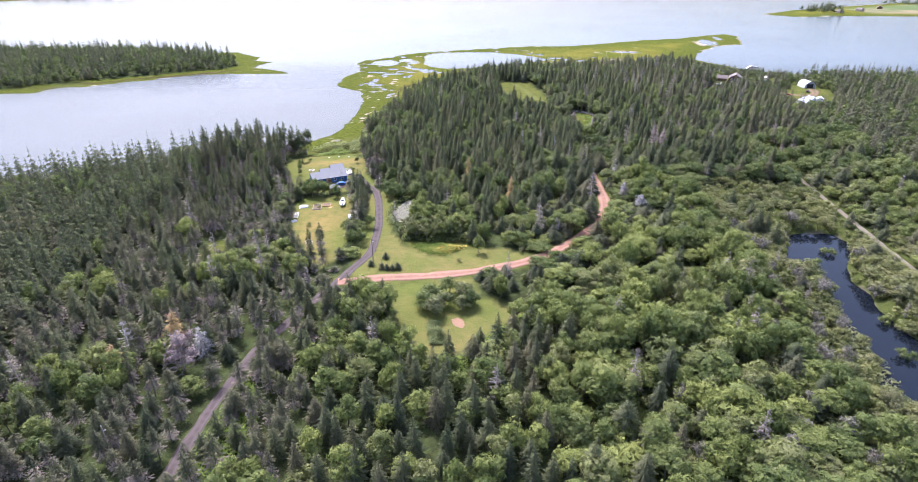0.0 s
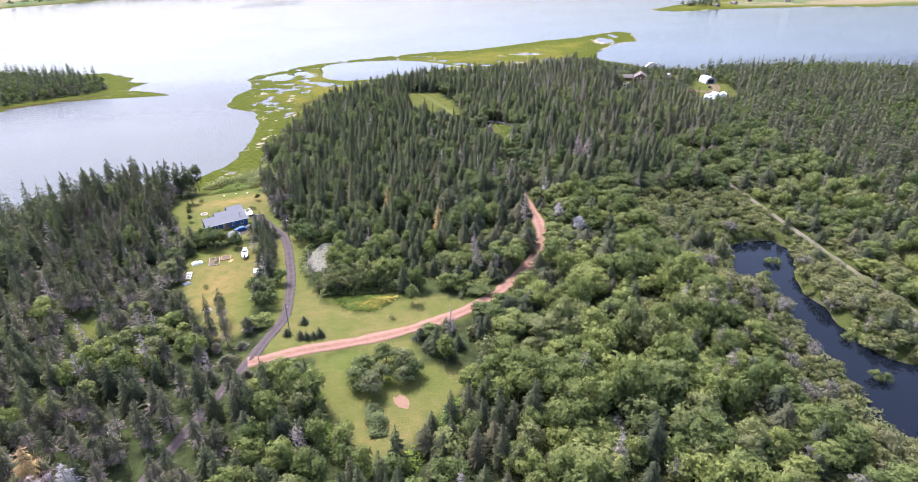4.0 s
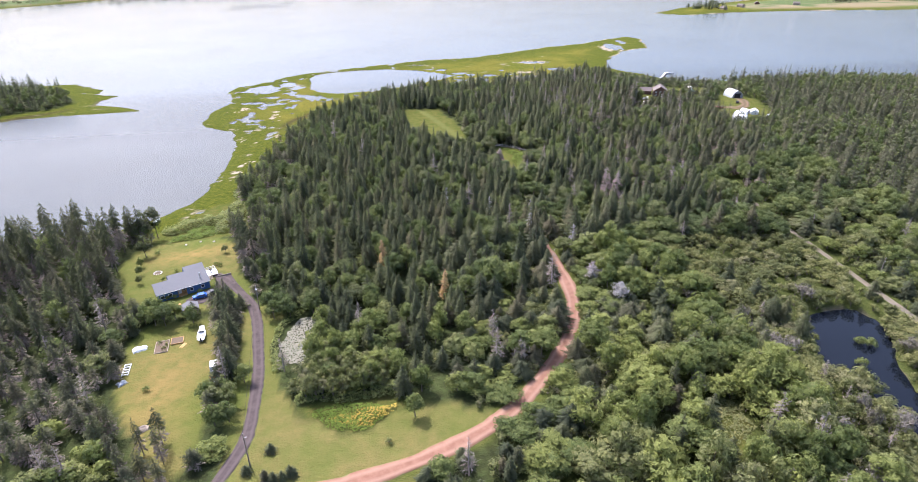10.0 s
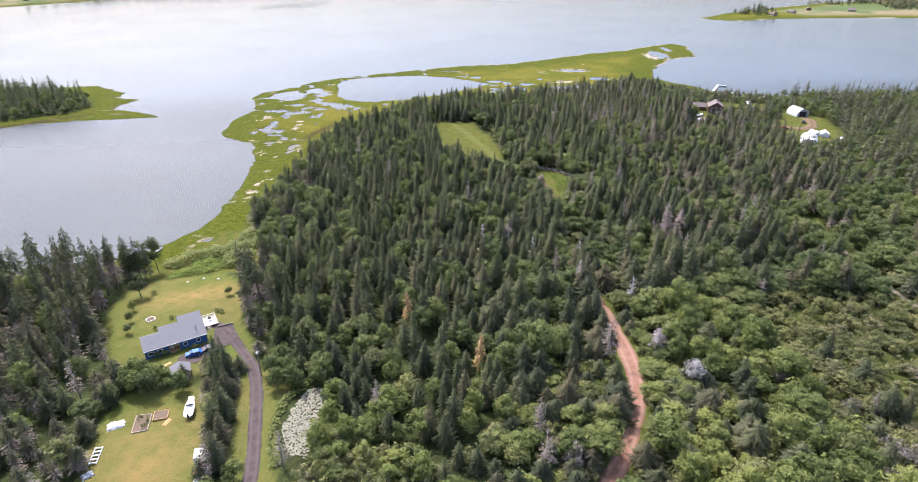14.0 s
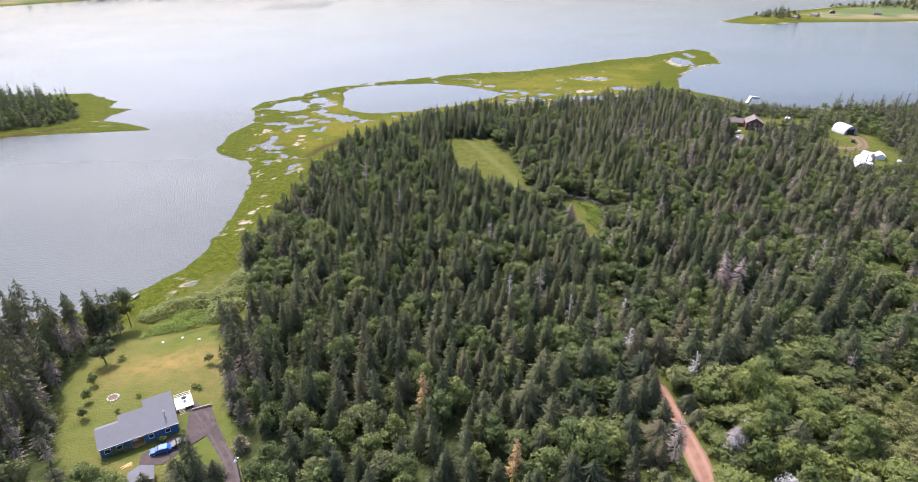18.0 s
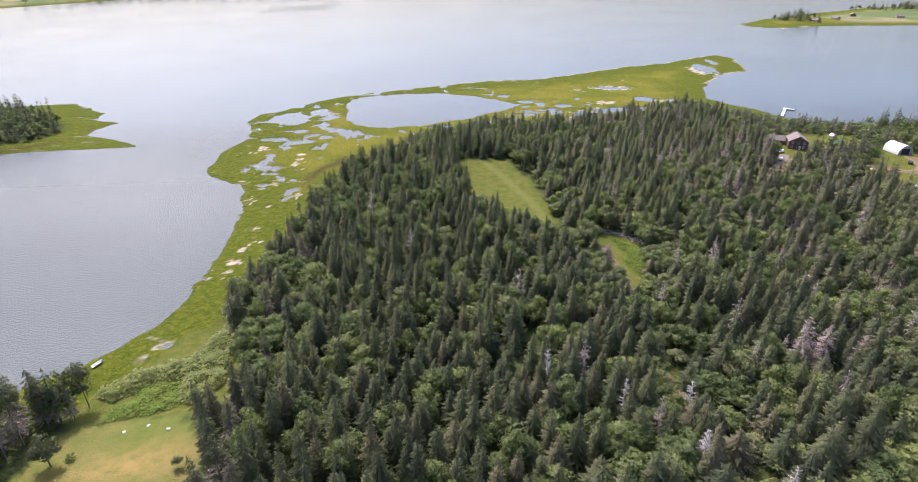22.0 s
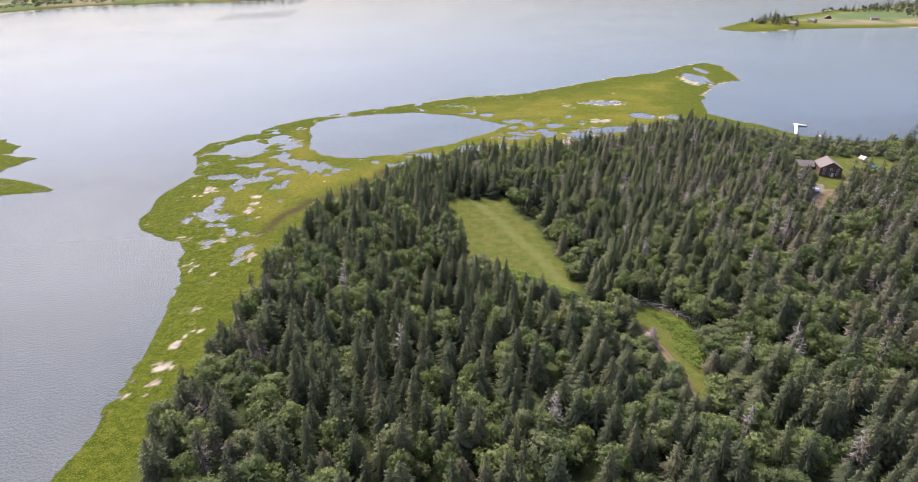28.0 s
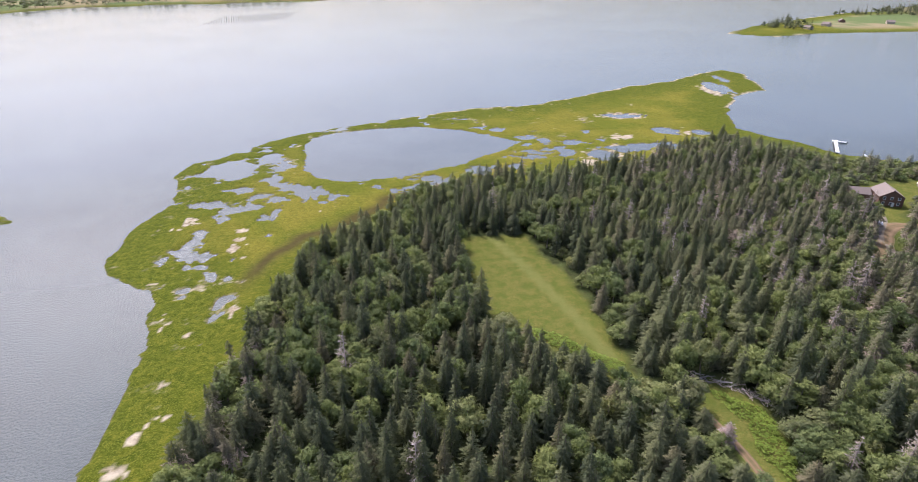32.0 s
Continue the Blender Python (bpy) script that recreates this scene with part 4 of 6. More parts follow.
for i, (V, F, M, N) in enumerate(DEAD):
    v, f, m, n = spruce_shape(random.Random(70 + i), 11, 10, 13, 2.3, .2, .45)
    f = f[m == 0]
    dead_parts.append(mesh_of("dead_tree", np.concatenate([V, v]), np.concatenate([F, f + len(V)]), [dead_wood, dead_haze], np.repeat([0, 1], [len(F), len(f)])))
for i in range(len(x)):
    ob = new("dead_tree", dead_parts[i % len(dead_parts)])
    ob.matrix_world = Matrix.Translation((x[i], y[i], hz(x[i], y[i]) - 0.05)) @ Matrix.Rotation(i * 1.7, 4, "Z") @ Matrix.Diagonal((size[i], size[i], size[i], 1))
    tagged(ob, "bare grey dead tree standing in the woods", "dead tree", "dead trees")

# ---- helpers for built things ----
def part(name, bm, material, parent=None, label=""):
    """Links a bmesh as one mesh object, under a thing or under a part."""
    me = bpy.data.meshes.new(name)
    bm.to_mesh(me)
    bm.free()
    for m in material if isinstance(material, (list, tuple)) else [material]:
        me.materials.append(m)
    ob = new(name, me)
    ob.parent = parent
    return tagged(ob, label)


def box(size, at=(0, 0, 0), turn=0.0, bevel=0.0, bm=None, tilt=0.0):
    """A box with its middle at `at`, its edges rounded by `bevel`."""
    bm = bm or bmesh.new()
    m = Matrix.Translation(at) @ Matrix.Rotation(turn, 4, "Z") @ Matrix.Rotation(tilt, 4, "X") @ Matrix.Diagonal((*size, 1))
    made = bmesh.ops.create_cube(bm, size=1, matrix=m)["verts"]
    if bevel:
        bmesh.ops.bevel(bm, geom=list({e for v in made for e in v.link_edges}), offset=bevel, segments=1, affect="EDGES")
    return bm


def rod(a, b, r0, r1=None, sides=8, bm=None):
    bm = bm or bmesh.new()
    a, b = Vector(a), Vector(b)
    m = Matrix.Translation((a + b) / 2) @ (b - a).to_track_quat("Z", "Y").to_matrix().to_4x4()
    bmesh.ops.create_cone(bm, cap_ends=True, segments=sides, radius1=r0, radius2=r0 if r1 is None else r1, depth=(b - a).length, matrix=m)
    return bm


def prism(outline, depth, m=None, bm=None):
    """An outline in x and z, pushed along y by depth."""
    bm = bm or bmesh.new()
    m = m or Matrix()
    a = [bm.verts.new(m @ Vector((x, 0, z))) for x, z in outline]
    b = [bm.verts.new(m @ Vector((x, depth, z))) for x, z in outline]
    bm.faces.new(a), bm.faces.new(list(reversed(b)))
    for i in range(len(a)):
        j = (i + 1) % len(a)
        bm.faces.new((a[j], a[i], b[i], b[j]))
    bmesh.ops.recalc_face_normals(bm, faces=bm.faces)
    return bm


def base(name, x, y, turn, label, category, group="", z=None, size=1.0):
    """The Empty at a thing's foot; turn in degrees."""
    e = new(name)
    e.matrix_world = Matrix.Translation((x, y, hz(x, y) if z is None else z)) @ Matrix.Rotation(radians(turn), 4, "Z") @ Matrix.Scale(size, 4)
    return tagged(e, label, category, group)


blue_siding = plain("blue painted siding", (0.05, 0.115, 0.26), 0.6, vary=0.2)
roof_grey = plain("grey steel roofing", (0.13, 0.13, 0.14), 0.7, vary=0.08, scale=0.8)
tan_wood = plain("golden cedar", (0.48, 0.29, 0.11), 0.7, vary=0.25)
white_paint = plain("white paint", (0.68, 0.68, 0.67), 0.55, vary=0.08)
old_wood = plain("weathered wood", (0.38, 0.31, 0.24), 0.85, vary=0.25)
brown_wood = plain("brown stained shingles", (0.125, 0.070, 0.050), 0.8, vary=0.25)
brown_roof = plain("brown asphalt shingles", (0.17, 0.135, 0.12), 0.85, vary=0.15)
fabric_white = plain("white sheeting", (0.72, 0.73, 0.75), 0.6, vary=0.05)
# near-black colour that stands for the shade inside a doorway
inside_shade = plain("painted interior shade", (0.03, 0.028, 0.026), 0.9)
dark_rubber = plain("black rubber", (0.02, 0.02, 0.02), 0.8)
steel = plain("galvanised steel", (0.45, 0.46, 0.47), 0.4, 0.8)
soil = plain("dry garden soil", (0.14, 0.10, 0.065), 0.95, vary=0.3)
stone_pale = plain("pale stone", (0.62, 0.57, 0.50), 0.9, vary=0.2)
red_paint = plain("dark red paint", (0.30, 0.03, 0.03), 0.35)
blue_paint = plain("bright blue car paint", (0.03, 0.12, 0.42), 0.25)
black_paint = plain("black car paint", (0.03, 0.03, 0.035), 0.25)
orange_paint = plain("faded orange plastic", (0.55, 0.22, 0.05), 0.6)
pole_wood = plain("grey pole wood", (0.26, 0.21, 0.17), 0.85, vary=0.2)
glass_mat = Nodes("window glass").surface((0.03, 0.04, 0.05), 0.08, None, 0.0, 0.6)


def window(parent, x, z, w, h, y=0.0):
    """A window in a wall that faces -y: white frame, sill, pane, mullion."""
    f = part("window", box((w, 0.12, h), (x, y, z)), white_paint, parent, "white framed window")
    part("pane", box((w - 0.24, 0.05, h - 0.24), (x, y - 0.06, z)), glass_mat, f)
    part("sill", box((w + 0.1, 0.2, 0.06), (x, y - 0.05, z - h / 2)), white_paint, f)
    return f


def bungalow():
    """The blue house: one long front slope, three ridges that step back, a cedar porch."""
    h = base("house", -52.3, 261.3, 25, "long blue bungalow with a stepped grey metal roof", "house", z=4.25)
    eave, k = 2.85, 0.38
    steps = [(-16.0, -11.2, 4.7), (-11.2, -5.9, 6.4), (-5.9, 0.3, 8.2)]
    for a, b, ridge in steps:
        rear = ridge + 2.6
        top = eave + k * ridge
        n0, n1 = (0.25, rear - 0.4)
        wa, wb = (a + 0.3 if a == -16.0 else a), (b - 0.3 if b == 0.3 else b)
        wall = [(n0, -0.4), (n1, -0.4), (n1, eave + 0.2), (ridge, top - 0.16), (n0, eave + k * n0 - 0.16)]
        turn = Matrix.Translation((wa, 0, 0)) @ Matrix.Rotation(radians(90), 4, "Z") @ Matrix.Scale(-1, 4, (0, 1, 0))
        if a == -11.2:
            # the porch is cut out of the front
            for p, q in ((wa, -9.75), (-7.05, wb)):
                t2 = Matrix.Translation((p, 0, 0)) @ Matrix.Rotation(radians(90), 4, "Z") @ Matrix.Scale(-1, 4, (0, 1, 0))
                part("wall", prism(wall, q - p, t2), blue_siding, h)
            t2 = Matrix.Translation((-9.75, 0, 0)) @ Matrix.Rotation(radians(90), 4, "Z") @ Matrix.Scale(-1, 4, (0, 1, 0))
            part("porch_wall", prism([(2.0, -0.4), (n1, -0.4), (n1, eave + .2), (ridge, top - .16), (2.0, eave + k * 2 - .16)], 2.7, t2), tan_wood, h, "golden cedar porch wall")
        else:
            part("wall", prism(wall, wb - wa, turn), blue_siding, h)
        roof = [(-0.15, eave - 0.06), (ridge, top), (rear, eave + 0.35), (rear, eave + 0.22), (ridge, top - 0.14), (-0.15, eave - 0.2)]
        turn = Matrix.Translation((a, 0, 0)) @ Matrix.Rotation(radians(90), 4, "Z") @ Matrix.Scale(-1, 4, (0, 1, 0))
        r = part("roof", prism(roof, b - a, turn), roof_grey, h)
        for i in range(int((b - a) / 0.6)):
            seam = [(-0.14, eave - 0.05), (ridge, top + 0.03), (ridge, top), (-0.14, eave - 0.09)]
            t2 = Matrix.Translation((a + 0.3 + 0.6 * i, 0, 0)) @ Matrix.Rotation(radians(90), 4, "Z") @ Matrix.Scale(-1, 4, (0, 1, 0))
            part("seam", prism(seam, 0.04, t2), roof_grey, r)
        part("fascia", box((b - a, 0.06, 0.2), ((a + b) / 2, -0.19, eave - 0.13)), white_paint, h, "white eaves board")
    part("porch_floor", box((2.7, 1.9, 0.25), (-8.4, 1.0, 0.02)), tan_wood, h)
    d = part("door", box((0.95, 0.1, 2.05), (-8.9, 1.95, 1.1)), white_paint, h, "white front door")
    part("handle", box((0.06, 0.08, 0.12), (-8.55, 1.86, 1.05)), steel, d)
    for i in range(3):
        part("porch_step", box((1.6, 0.35, 0.18), (-8.4, -0.1 - 0.34 * i, -0.05 - 0.17 * i)), old_wood, h)
    for x in (-9.65, -7.15):
        part("porch_post", box((0.14, 0.14, 2.6), (x, 0.4, 1.2)), tan_wood, h)
    window(h, -7.6, 1.5, 0.8, 1.0, 1.96)
    for x, w in ((-14.3, 1.3), (-12.0, 1.3), (-5.6, 1.1), (-2.2, 1.1)):
        window(h, x, 1.5, w, 1.1, 0.22)
    for y in (3.2, 6.0):
        f = part("window", box((0.12, 1.2, 1.1), (0.02, y, 1.5)), white_paint, h)
        part("pane", box((0.05, 0.95, 0.85), (0.08, y, 1.5)), glass_mat, f)
    c = part("chimney", rod((-2.1, 2.4, 3.2), (-2.1, 2.4, 5.4), 0.16), stone_pale, h, "pale flue pipe")
    part("cap", rod((-2.1, 2.4, 5.4), (-2.1, 2.4, 5.55), 0.24, 0.08), steel, c)
    part("vent", rod((-13.6, 2.2, 3.2), (-13.6, 2.2, 3.9), 0.06), dark_rubber, h)
    return h


def terrace():
    """The white deck at the end of the house."""
    d = base("deck", -52.3, 261.3, 25, "white railed timber deck against the house", "deck", z=4.25)
    for i in range(16):
        part("board", box((4.0, 0.27, 0.05), (2.4, 6.95 + 0.29 * i, 0.85)), white_paint, d)
    for x, y in ((0.6, 7.0), (2.4, 7.0), (4.25, 7.0), (4.25, 9.3), (4.25, 11.4), (2.4, 11.4), (0.6, 11.4)):
        part("post", box((0.12, 0.12, 2.1), (x, y, 0.75)), white_paint, d)
    part("beam", box((4.0, 0.12, 0.25), (2.4, 7.0, 0.68)), brown_wood, d)
    for s, at in (((3.8, 0.08, 0.1), (2.4, 11.4, 1.8)), ((0.08, 4.4, 0.1), (4.25, 9.2, 1.8)), ((1.8, 0.08, 0.1), (3.35, 7.0, 1.8)),
                  ((3.8, 0.05, 0.08), (2.4, 11.4, 1.3)), ((0.05, 4.4, 0.08), (4.25, 9.2, 1.3))):
        part("rail", box(s, at), white_paint, d)
    for i in range(4):
        part("step", box((1.3, 0.3, 0.1), (1.6, 6.7 - 0.3 * i, 0.68 - 0.2 * i)), old_wood, d)
    t = base("patio_table", -52.3, 261.3, 25, "small dark patio table on a white deck", "table", z=5.15)
    part("tabletop", rod((2.6, 9.6, 0.7), (2.6, 9.6, 0.76), 0.6, None, 16), dark_rubber, t)
    for i in range(4):
        part("leg", rod((2.6 + 0.4 * math.cos(i * 1.57), 9.6 + 0.4 * math.sin(i * 1.57), 0), (2.6, 9.6, 0.7), 0.03), dark_rubber, t)
    w = base("retaining_wall", -49.3, 268.7, 18, "low grey timber wall at the end of the drive", "wall", z=4.2)
    for i in range(3):
        part("timber", box((4.4, 0.22, 0.22), (0, 0, 0.1 + 0.23 * i), 0, 0.02), old_wood, w)


def vehicle(kind, x, y, turn, paint, label, bed=False, size=1.0):
    """A car or pickup: body, glass, wheels with rims, lamps."""
    c = base(kind, x, y, turn, label, "car", size=size)
    side = [(-2.15, .35), (2.1, .35), (2.15, .7), (2.05, .95), (1.0, 1.02), (.35, 1.5), (-.75 if bed else -1.45, 1.52), (-1.0 if bed else -2.0, 1.02), (-2.15, .98)]
    bm = prism(side, 1.72, Matrix.Translation((0, -0.86, 0)))
    bmesh.ops.bevel(bm, geom=[e for e in bm.edges], offset=0.07, segments=1, affect="EDGES")
    part("body", bm, paint, c)
    glass = [(.92, 1.02), (.36, 1.44), (-.72 if bed else -1.4, 1.46), (-.92 if bed else -1.85, 1.04)]
    part("windows", prism(glass, 1.76, Matrix.Translation((0, -0.88, 0))), glass_mat, c)
    part("windscreen", box((.75, 1.5, .04), (.72, 0, 1.28), 0, 0, None, 0), glass_mat, c)
    for wx in (-1.35, 1.35):
        for wy in (-.82, .82):
            t = part("wheel", rod((wx, wy - .11, .34), (wx, wy + .11, .34), .34, None, 14), dark_rubber, c)
            part("rim", rod((wx, wy - .13, .34), (wx, wy + .13, .34), .2, None, 10), steel, t)
    for wy in (-.62, .62):
        part("headlight", box((.06, .34, .16), (2.14, wy, .75)), fabric_white, c)
        part("tail_light", box((.06, .2, .2), (-2.16, wy, .8)), red_paint, c)
    if bed:
        part("cargo_bed", box((1.15, 1.4, .1), (-1.5, 0, 1.02)), dark_rubber, c)
    return c


def gable_shed(kind, x, y, turn, w, d, wall_h, rise, wall_mat, roof_mat, label, category, door=True):
    """A plain gabled building: four walls as one shell, a roof with eaves, a door, windows."""
    h = base(kind, x, y, turn, label, category)
    part("wall", prism([(-w / 2, -.4), (w / 2, -.4), (w / 2, wall_h), (0, wall_h + rise - .1), (-w / 2, wall_h)], d, Matrix.Translation((0, -d / 2, 0))), wall_mat, h)
    o = 0.35
    slope = rise / (w / 2)
    for s in (-1, 1):
        out = [(0, wall_h + rise), (s * (w / 2 + o), wall_h - o * slope), (s * (w / 2 + o), wall_h - o * slope - .14), (0, wall_h + rise - .14)]
        part("roof", prism(out, d + 2 * o, Matrix.Translation((0, -d / 2 - o, 0))), roof_mat, h)
    if door:
        p = part("door", box((min(1.0, w * .3), .08, 1.95), (w * .1, -d / 2 - .04, .9)), white_paint, h)
        part("handle", box((.08, .08, .08), (w * .1 + .3, -d / 2 - .1, .95)), steel, p)
    return h


def arch_hall(kind, x, y, turn, w, d, tall, skin, label, open_front):
    """A hooped hall under white sheeting: hoops, cover, end walls."""
    h = base(kind, x, y, turn, label, "greenhouse")
    n = 14
    out = [(-w / 2 * math.cos(math.pi * i / n), -.2 + tall * math.sin(math.pi * i / n) ** 0.8) for i in range(n + 1)]
    inn = [(a * .975, b * .97 - .02) for a, b in reversed(out)]
    part("cover", prism(out + inn, d, Matrix.Translation((0, -d / 2, 0))), skin, h)
    for j in range(int(d / 1.5) + 1):
        rib = [(a * 1.012, b * 1.015) for a, b in out] + [(a * .97, b * .965 - .02) for a, b in reversed(out)]
        part("hoop", prism(rib, .09, Matrix.Translation((0, -d / 2 + j * (d - .09) / int(d / 1.5), 0))), steel if open_front else skin, h)
    end = [(a * .97, b * .97) for a, b in out]
    part("end_wall", prism(end, .1, Matrix.Translation((0, d / 2 - .25, 0))), skin, h)
    if open_front:
        # the end wall is closed; a dark panel paints the shade of a doorway
        gap = [(-w * .28, -.2), (-w * .28, tall * .62), (w * .28, tall * .62), (w * .28, -.2)]
        part("end_wall", prism(end, .1, Matrix.Translation((0, -d / 2 + .2, 0))), plain("grey sheeting", (.33, .33, .35), .7), h, "grey end wall")
        part("shade_panel", prism(gap, .06, Matrix.Translation((0, -d / 2 + .1, 0))), inside_shade, h, "dark panel painted as the shade in an open doorway")
    else:
        part("end_wall", prism(end, .1, Matrix.Translation((0, -d / 2 + .15, 0))), skin, h)
        part("door", box((1.1, .06, 2.0), (0, -d / 2 + .1, 1.0)), old_wood, h)
    return h


def boat(kind, x, y, turn, long_, wide, paint, label, z=None, cabin=False, trailer=False):
    """A hull with a pointed bow, a well and thwarts."""
    b = base(kind, x, y, turn, label, "boat", z=z)
    lift = 0.55 if trailer else 0.0
    bm = bmesh.new()
    rows = []
    for i in range(9):
        u = i / 8
        w = wide / 2 * (1 - max(0, (u - .35) / .65) ** 2.2) * (0.9 + .1 * min(1, u * 4))
        px = long_ * (u - .5)
        deck = .75 + .25 * u * u
        rows.append([bm.verts.new((px, s * w * f, lift + zz)) for s, f, zz in ((-1, 1, deck), (-1, .7, .28), (-1, 0.02, .06 + .35 * max(0, u - .7)), (1, .7, .28), (1, 1, deck),
                                                                         (1, .84, deck - .02), (1, .6, .42 + .2 * u * u), (-1, .6, .42 + .2 * u * u), (-1, .84, deck - .02))])
    for p, q in zip(rows, rows[1:]):
        for j in range(9):
            k = (j + 1) % 9
            bm.faces.new((p[j], q[j], q[k], p[k]))
    bm.faces.new(list(reversed(rows[0]))), bm.faces.new(rows[-1])
    bmesh.ops.recalc_face_normals(bm, faces=bm.faces)
    part("hull", bm, paint, b)
    for u in (-.22, .08):
        part("thwart", box((.3, wide * .75, .06), (long_ * u, 0, lift + .62)), old_wood, b)
    if cabin:
        part("foredeck", prism([(0.02 * long_, .78 + lift), (.47 * long_, 1.02 + lift), (.47 * long_, 1.06 + lift), (.02 * long_, .86 + lift)], wide * .55, Matrix.Translation((0, -wide * .275, 0))), paint, b)
        part("windscreen", box((.06, wide * .7, .35), (0.0, 0, lift + 1.05)), glass_mat, b)
        m = part("outboard", box((.35, .4, .8), (-long_ / 2 - .12, 0, lift + .75), 0, .05), dark_rubber, b)
        part("propeller_leg", box((.14, .12, .7), (-long_ / 2 - .15, 0, lift + .2)), dark_rubber, m)
    if trailer:
        part("trailer_frame", box((long_ * 1.1, .9, .1), (.25, 0, .45)), steel, b)
        for s in (-1, 1):
            part("wheel", rod((-.5, s * .75 - .09, .3), (-.5, s * .75 + .09, .3), .3, None, 12), dark_rubber, b)
    return b


def raised_bed(x, y, turn, w, d, label, planted):
    b = base("raised_bed", x, y, turn, label, "garden bed", "raised beds")
    for s, at in (((w, .14, .4), (0, -d / 2, .15)), ((w, .14, .4), (0, d / 2, .15)), ((.14, d, .4), (-w / 2, 0, .15)), ((.14, d, .4), (w / 2, 0, .15))):
        part("plank", box(s, at, 0, .01), tan_wood if not planted else old_wood, b)
    part("soil", box((w - .14, d - .14, .3), (0, 0, .12)), soil, b)
    if planted:
        r = random.Random(4)
        for i in range(30):
            bm = bmesh.new()
            for j in range(9):
                a, q = r.uniform(0, 6.3), r.uniform(.15, .4)
                v = [bm.verts.new((q * math.cos(a + t) * f, q * math.sin(a + t) * f, zz)) for t, f, zz in ((0, 0, .25), (-.4, .8, .55), (0, 1.2, .6), (.4, .8, .5))]
                bm.faces.new(v)
            ob = part("plant", bm, leaf_tree, b)
            ob.location = (r.uniform(-w / 2 + .3, w / 2 - .3), r.uniform(-d / 2 + .3, d / 2 - .3), 0)
    return b


def cloth_heap(kind, x, y, turn, w, d, tall, material, label, category, seed):
    """A crumpled sheet over odds and ends."""
    r = random.Random(seed)
    bm = bmesh.new()
    bmesh.ops.create_grid(bm, x_segments=11, y_segments=9, size=.5)
    for v in bm.verts:
        edge = max(abs(v.co.x), abs(v.co.y)) * 2
        v.co.z = tall * (1 - edge ** 3) * (.45 + .55 * noise.noise(Vector((v.co.x * 4 + seed, v.co.y * 4, 0))) + .3) + .05 + (.03 * r.random())
        v.co.x, v.co.y = v.co.x * w * (1 + .15 * r.uniform(-1, 1)), v.co.y * d * (1 + .15 * r.uniform(-1, 1))
    bmesh.ops.solidify(bm, geom=bm.faces[:], thickness=.03)
    ob = part(kind, bm, material)
    ob.matrix_world = Matrix.Translation((x, y, hz(x, y))) @ Matrix.Rotation(radians(turn), 4, "Z")
    return tagged(ob, label, category)


def rack(x, y, turn):
    """White frames leaned in a row."""
    b = base("cold_frame", x, y, turn, "white timber frames lying in a row on grass", "garden frame")
    for s in (-.75, .75):
        part("side_rail", box((.14, 5.0, .25), (s, 0, .2)), white_paint, b)
    for i in range(5):
        part("cross_rail", box((1.5, .3, .2), (0, -2.2 + 1.1 * i, .3)), white_paint, b)
    return b


def fire_pit(x, y):
    b = base("fire_pit", x, y, 0, "ring of pale stones round dark ashes", "fire pit")
    part("ashes", rod((0, 0, -.1), (0, 0, .06), 1.0, None, 16), soil, b)
    r = random.Random(8)
    for i in range(11):
        a = i * 2 * math.pi / 11
        part("stone", box((.55 * r.uniform(.8, 1.2), .42, .32 * r.uniform(.8, 1.3)), (1.25 * math.cos(a), 1.25 * math.sin(a), .12), a + 1.57, .08), stone_pale, b)
    return b


def utility_pole(x, y, tall, turn, lamp=False):
    p = base("utility_pole", x, y, turn, "grey wooden utility pole" + (" with a white lamp" if lamp else " beside the lane"), "utility pole", "utility poles")
    part("pole", rod((0, 0, -.5), (0, 0, tall), .17, .11, 10), pole_wood, p)
    part("insulator", rod((.0, 0, tall), (0, 0, tall + .2), .06), white_paint, p)
    for z in (tall - 1.2,):
        part("bracket", box((.7, .1, .1), (.25, 0, z)), steel, p)
    if lamp:
        a = part("lamp_arm", rod((0, 0, tall - .9), (0.2, -1.2, tall - .6), .04), steel, p)
        part("lamp", rod((.2, -1.2, tall - .8), (.2, -1.2, tall - .45), .32, .12, 12), white_paint, a)
    return p


def wire(a, b, sag, label="thin overhead power line above the lane"):
    a, b = Vector(a), Vector(b)
    bm = bmesh.new()
    q = (b - a).to_track_quat("Z", "Y")
    last = None
    for i in range(17):
        t = i / 16
        p = a.lerp(b, t) - Vector((0, 0, sag * 4 * t * (1 - t)))
        ring = [bm.verts.new(p + q @ Vector((.022 * math.cos(k * math.pi / 2), .022 * math.sin(k * math.pi / 2), 0))) for k in range(4)]
        if last:
            for k in range(4):
                bm.faces.new((last[k], last[k - 3], ring[k - 3], ring[k]))
        last = ring
    return tagged(part("power_line", bm, dark_rubber), label, "cable", "power lines")


